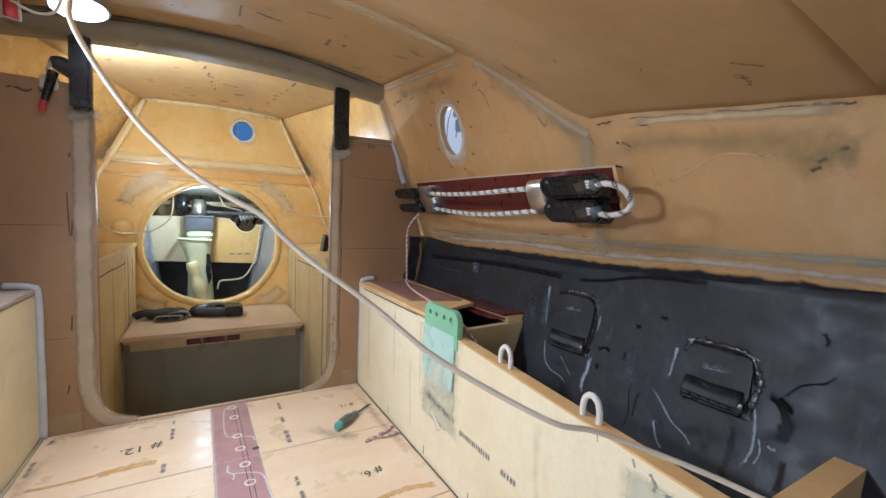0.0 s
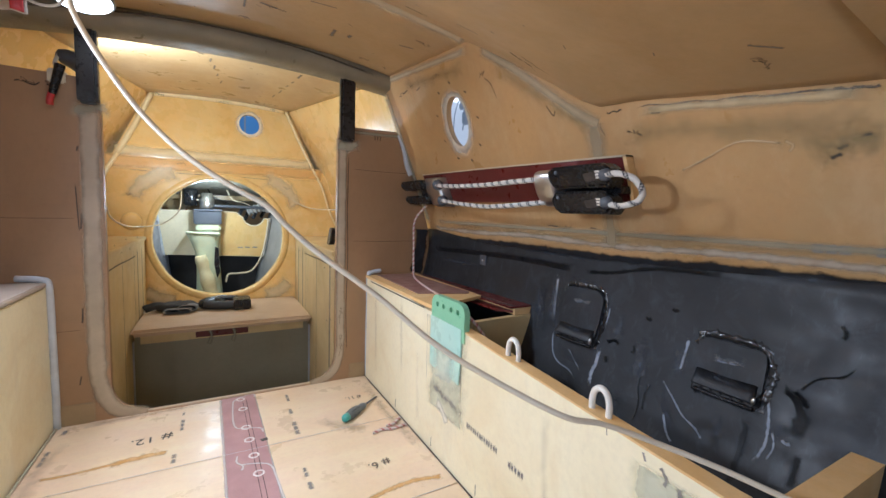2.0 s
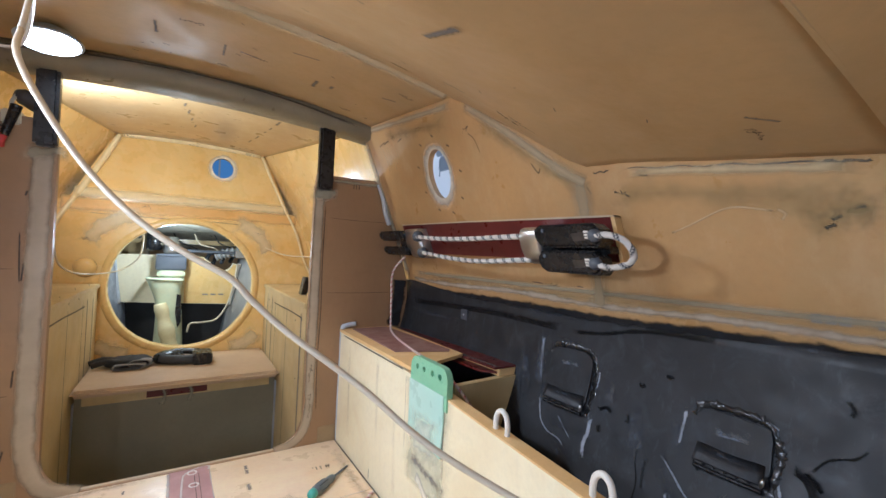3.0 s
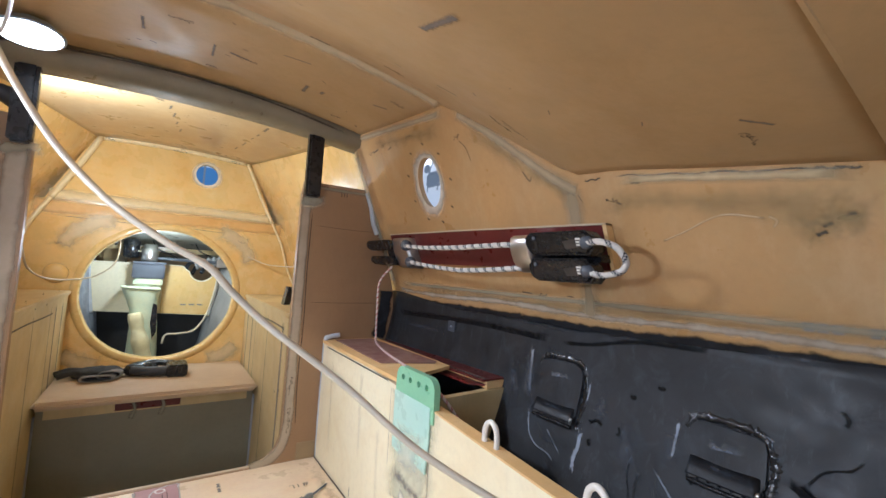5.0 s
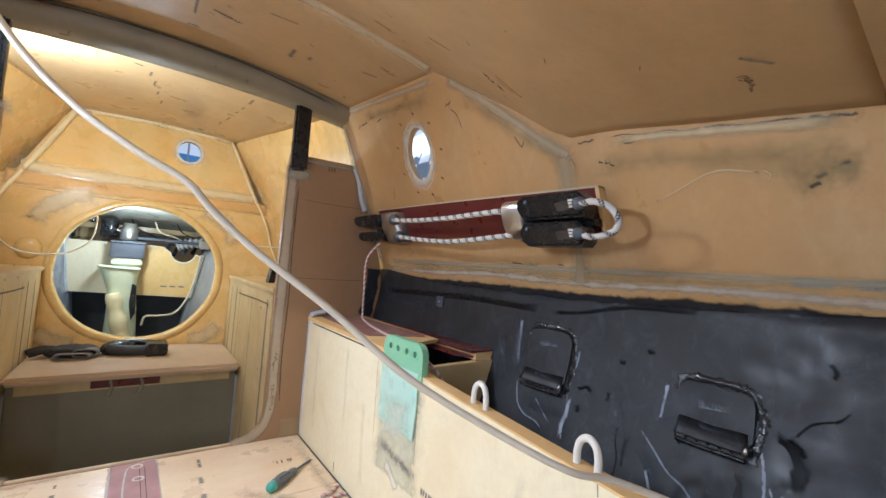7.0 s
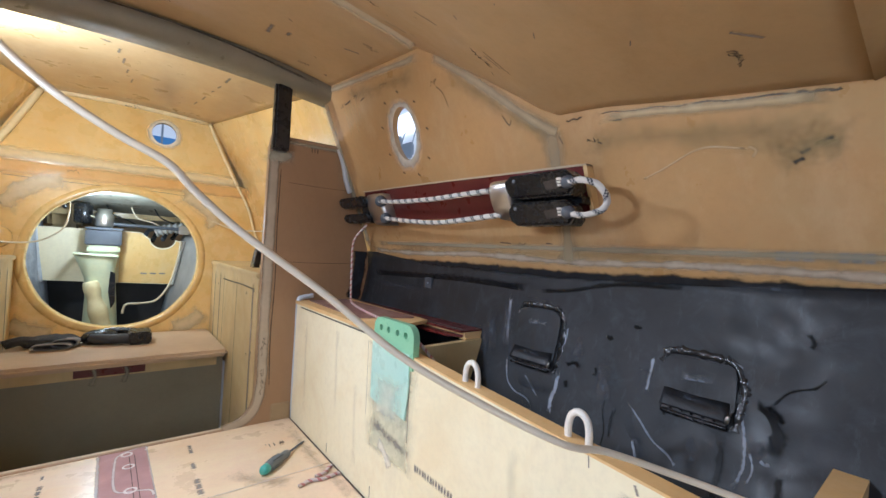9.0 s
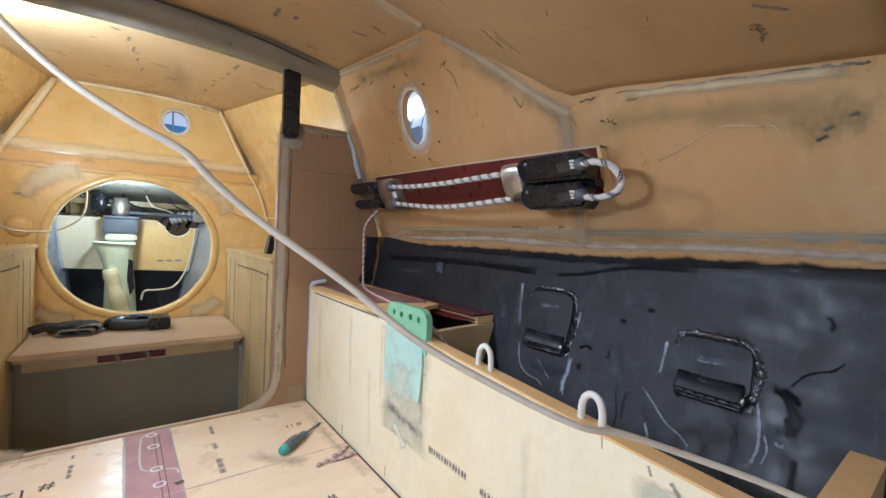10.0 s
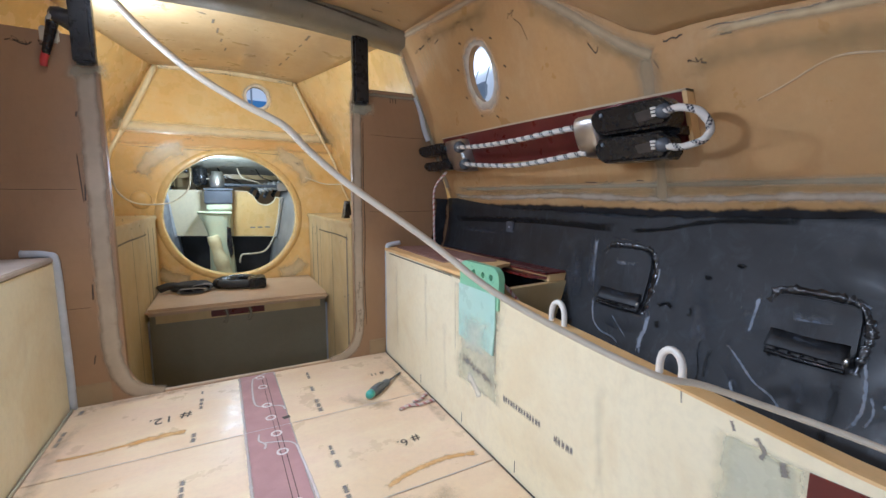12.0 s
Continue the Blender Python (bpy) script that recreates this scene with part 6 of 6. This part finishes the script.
def side_mark(pts, width, material, lift=0.0008):
    return part("pencil_mark", ribbon([on_side(y, z, 0.0006) for y, z in pts], width, lift, SIDE_N), {PENCIL: PENCILS, INK: INKS, HALO: HALOS}.get(material, material), wall_right)


for a in range(9):
    g = 2 * math.pi * a / 9 + 0.35
    y, z = 1.39 + 0.112 * math.cos(g), 0.990 + 0.118 * math.sin(g)
    side_mark([(y - 0.005, z - 0.003), (y, z + 0.002), (y + 0.006, z + 0.004)], 0.009, PENCIL)
# Light bleeding round the port, painted as a pale fading ring.
part("port_glow", halo(ring(1.39, 0.996, 0.0562, 0.0752, 40, 0.33), ring(1.398, 0.986, 0.098, 0.118, 40, 0.33), lambda u, v, w: on_side(u, v, w), 0.001), soft(surface("white_glow_ring", (0.82, 0.80, 0.72), (0.72, 0.66, 0.52), 90, 14, 0.5, 0.1, 0.05), 0.5, 26, 0.9, 0.01, 2.0), wall_right)
for pts, w in (([(0.86, 0.90), (0.852, 0.882)], 0.004), ([(0.775, 0.875), (0.765, 0.87)], 0.006), ([(1.00, 0.97), (0.985, 0.945), (0.975, 0.955)], 0.005), ([(0.72, 0.905), (0.74, 0.907)], 0.006), ([(1.68, 1.14), (1.64, 1.145)], 0.008), ([(1.58, 1.13), (1.55, 1.135)], 0.006), ([(1.52, 0.66), (1.48, 0.659)], 0.006), ([(1.10, 0.672), (1.06, 0.67)], 0.006), ([(0.95, 0.672), (0.93, 0.671)], 0.006), ([(1.20, 1.08), (1.18, 1.06), (1.17, 1.02)], 0.004)):
    side_mark(pts, w, PENCIL)
side_mark([(0.70, 0.795), (0.655, 0.812), (0.61, 0.832), (0.58, 0.836), (0.53, 0.826)], 0.0045, HALO, 0.0015)
side_mark([(0.53, 0.83), (0.52, 0.822), (0.525, 0.812)], 0.006, HALO, 0.001)
part("stain", ribbon([on_side(y, z, 0.0006) for y, z in ((0.51, 0.80), (0.47, 0.815), (0.44, 0.82), (0.40, 0.815))], 0.11, 0.0006, SIDE_N), soft(OLIVE, 1.0, 25, 0.6, 0.3, 1.8), wall_right)
for y, z in ((0.462, 0.812), (0.438, 0.824), (0.47, 0.80)):
    part("ink_mark", ribbon([on_side(y + 0.006, z - 0.002, 0.0008), on_side(y, z + 0.001, 0.0008), on_side(y - 0.007, z + 0.003, 0.0008)], 0.010, 0.0004, SIDE_N), PENCILS, wall_right)
for y0, y1 in ((0.505, 0.455), (0.43, 0.39)):
    for k in range(3):
        ya = y0 + (y1 - y0) * k / 3
        part("ink_mark", sheet([(ya, 0.652), (ya + (y1 - y0) / 3.6, 0.652), (ya + (y1 - y0) / 3.6, 0.667), (ya, 0.666)], lambda u, v, w: on_side(u, v, 0.0008 + w), 0.0008), INK, wall_right)
DRIPS = soft(PALEAMBER, 0.6, 40, 0.7, 0.2, 1.4)
for k in range(6):
    y = 1.70 - 0.018 * k
    side_mark([(y, 1.135 + 0.02 * (k % 2)), (y - 0.004, 1.09), (y - 0.002, 1.04 + 0.02 * (k % 3))], 0.005, DRIPS)


def bulk_mark(pts, width, material=PENCIL):
    return part("pencil_mark", ribbon([(x, YB - 0.0008, z) for x, z in pts], width, 0.0006, (0, -1, 0)), {PENCIL: PENCILS, INK: INKS, HALO: HALOS}.get(material, material), bulkhead)


for k in range(3):
    bulk_mark([(0.742 + 0.011 * k, 0.982), (0.742 + 0.011 * k, 1.004)], 0.006)
for pts in ([(-0.30, 1.03), (-0.275, 1.022), (-0.26, 1.032)], [(-0.245, 1.03), (-0.235, 1.02), (-0.24, 1.035)], [(-0.155, 0.47), (-0.15, 0.455), (-0.158, 0.44)], [(-0.19, 0.37), (-0.192, 0.32)], [(-0.20, 0.155), (-0.205, 0.125)], [(-0.185, 0.86), (-0.188, 0.845)], [(-0.183, 0.66), (-0.186, 0.61)]):
    bulk_mark(pts, 0.007)
def roof_z(x, y):
    return 1.262 + 0.035 * (y - 1.85) / 1.12 - (0.04 - 0.02 * (y - 1.85) / 1.12) * ((x - XC) / (0.57 - 0.22 * (y - 1.85) / 1.12)) ** 2 - 0.0015


for x, y, ln, wd in ((0.165, 2.10, 0.05, 0.016), (0.178, 2.19, 0.07, 0.014), (0.190, 2.32, 0.05, 0.013), (0.205, 2.44, 0.06, 0.012), (0.496, 2.06, 0.07, 0.018), (0.486, 2.19, 0.04, 0.014), (0.476, 2.28, 0.03, 0.012), (0.462, 2.40, 0.07, 0.012), (0.445, 2.53, 0.06, 0.011), (0.02, 2.02, 0.04, 0.012), (0.13, 2.05, 0.012, 0.05)):
    trim("trim", ribbon([(x, y, roof_z(x, y)), (x - 0.002, y + ln / 2, roof_z(x, y + ln / 2)), (x - 0.005, y + ln, roof_z(x, y + ln))], wd, 0.0005, (0, 0, -1), n=4), INKS, "faded ink stamp on the passage roof")

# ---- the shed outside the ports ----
# Wall, tarpaulin and frames emit their own brightness instead of being lit.
SHEDWALL = glow("glowing_shed_wall", (0.62, 0.60, 0.58), 0.62)
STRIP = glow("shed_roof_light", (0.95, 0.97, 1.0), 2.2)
BLUE = glow("glowing_blue_tarpaulin", (0.08, 0.20, 0.38), 0.5)
GREYOUT = glow("glowing_shed_frames", (0.26, 0.27, 0.28), 0.3)
back = thing("backdrop", "self-glowing pale shed backdrop seen through the ports", "backdrop", kind="structure")
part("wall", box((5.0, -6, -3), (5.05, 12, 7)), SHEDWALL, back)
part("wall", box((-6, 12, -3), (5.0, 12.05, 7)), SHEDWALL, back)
part("strip_light", box((4.9, 6.8, 3.22), (4.95, 8.4, 3.60)), STRIP, back)
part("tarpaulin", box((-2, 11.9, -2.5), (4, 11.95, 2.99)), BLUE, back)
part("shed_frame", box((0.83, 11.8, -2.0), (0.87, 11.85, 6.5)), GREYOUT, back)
for k in range(4):
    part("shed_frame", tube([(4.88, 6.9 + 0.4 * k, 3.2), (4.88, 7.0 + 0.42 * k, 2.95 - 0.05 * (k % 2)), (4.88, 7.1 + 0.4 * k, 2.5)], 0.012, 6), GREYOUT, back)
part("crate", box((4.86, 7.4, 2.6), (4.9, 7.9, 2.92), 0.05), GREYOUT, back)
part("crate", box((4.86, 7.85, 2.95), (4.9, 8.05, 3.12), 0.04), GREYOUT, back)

# ---- scribbles that can no longer be read ----
def scribble(place, length, height, owner, normal, seed, turns=7):
    """A short run of handwriting, as one wavering pencil line; place(u, v) gives the point on the surface."""
    rnd = random.Random(seed)
    pts = []
    for g in range(turns):
        for q in range(4):
            pts.append(place(length * (g + 0.9 * rnd.random()) / turns, height * (rnd.random() if q % 2 else 0.15 + 0.6 * rnd.random())))
    return part("scribble", ribbon(pts, 0.0022, 0.0004, normal, n=5), PENCILS, owner)


for k, (x, y, ln) in enumerate(((0.70, 0.90, 0.07), (0.80, 0.50, 0.05), (0.30, 1.50, 0.06), (0.24, 1.62, 0.03), (0.62, 1.66, 0.04), (0.70, 1.36, 0.05), (0.15, 1.40, 0.05), (0.55, 1.08, 0.05))):
    scribble(lambda u, v, x=x, y=y: Vector(deck_pt(x + u, y + v)) - Vector((0, 0, 0.001)), ln, 0.018, ceiling if y > 1.268 else ceiling2, (0, -0.2, -1), k)
for k, (y, z, ln) in enumerate(((1.72, 1.15, 0.06), (1.62, 1.155, 0.03), (1.45, 1.15, 0.04), (0.80, 0.885, 0.03), (1.05, 0.675, 0.04), (1.22, 1.10, 0.03))):
    scribble(lambda u, v, y=y, z=z: on_side(y - u, z - v, 0.0008), ln, 0.015, wall_right, SIDE_N, 20 + k, 4)
for k, (x, z, ln, h) in enumerate(((-0.315, 1.02, 0.045, 0.022), (-0.25, 1.018, 0.028, 0.022), (-0.17, 0.44, 0.02, 0.03), (0.66, 1.005, 0.03, 0.012))):
    scribble(lambda u, v, x=x, z=z: (x + u, YB - 0.001, z + v), ln, h, bulkhead, (0, -1, 0), 40 + k, 3)
for k, (x, z, ln) in enumerate(((-0.10, 1.262, 0.05), (0.18, 1.268, 0.07), (0.46, 1.262, 0.05), (0.0, 0.90, 0.04), (0.52, 0.80, 0.04), (-0.22, 0.73, 0.03))):
    p_ = on_rear(0, z, -0.012) if z > 0.87 else (0, YR - 0.004, z)
    scribble(lambda u, v, x=x, z=z, p_=p_: (x + u, p_[1], z + v), ln, 0.022, bulkhead, (0, -1, 0), 60 + k, 4)
for k, (z, ln) in enumerate(((0.305, 0.07), (0.20, 0.10))):
    scribble(lambda u, v, z=z: (0.598 + v, YB - 0.0035, z - u), ln, 0.018, bulkhead, (0, -1, 0), 80 + k, 5)
for k in range(16):
    y = 1.88 + 0.8 * random.random()
    z = random.choice((0.50, 0.42, 0.30, 0.20)) + 0.05 * random.random()
    fxk = 0.5872 if k % 2 else 2 * XC - 0.5872
    part("scribble", ribbon([(fxk, y, z), (fxk, y + 0.012, z + 0.006), (fxk, y + 0.02, z - 0.004)], 0.006, 0.0006, (-1 if k % 2 else 1, 0, 0), n=3), PENCILS, bulkhead)
for y0, z0, z1 in ((1.70, 0.40, 0.05), (1.45, 0.42, 0.12), (1.32, 0.30, 0.03), (0.76, 0.34, 0.10)):
    part("smear", ribbon([(XP - 0.0006, y0 + 0.006 * math.sin(5 * z), z0 + (z1 - z0) * z) for z in (0, 0.3, 0.7, 1.0)], 0.035, 0.0003, (-1, 0, 0)), soft(PATCH, 0.9, 40, 0.16, 0.3, 1.8), settee)
DIRT = soft(surface("floor_grime", (0.50, 0.38, 0.27), (0.58, 0.44, 0.30), 120, 20, 0.6, 0.1, 0.0), 0.9, 30, 0.4, 0.3, 1.9)
for pts, wd in (([(-0.24, 1.80), (-0.05, 1.815), (0.15, 1.82)], 0.06), ([(0.69, 1.80), (0.68, 1.5), (0.70, 1.2)], 0.06), ([(-0.23, 1.75), (-0.24, 1.5), (-0.23, 1.2)], 0.08), ([(0.45, 1.55), (0.52, 1.46), (0.60, 1.40)], 0.08), ([(-0.1, 1.2), (0.05, 1.15), (0.15, 1.16)], 0.12), ([(0.42, 1.05), (0.50, 1.0), (0.6, 1.02)], 0.10)):
    part("grime", ribbon([(x, y, 0.0003) for x, y in pts], wd, 0.0003, (0, 0, 1)), DIRT, floor)
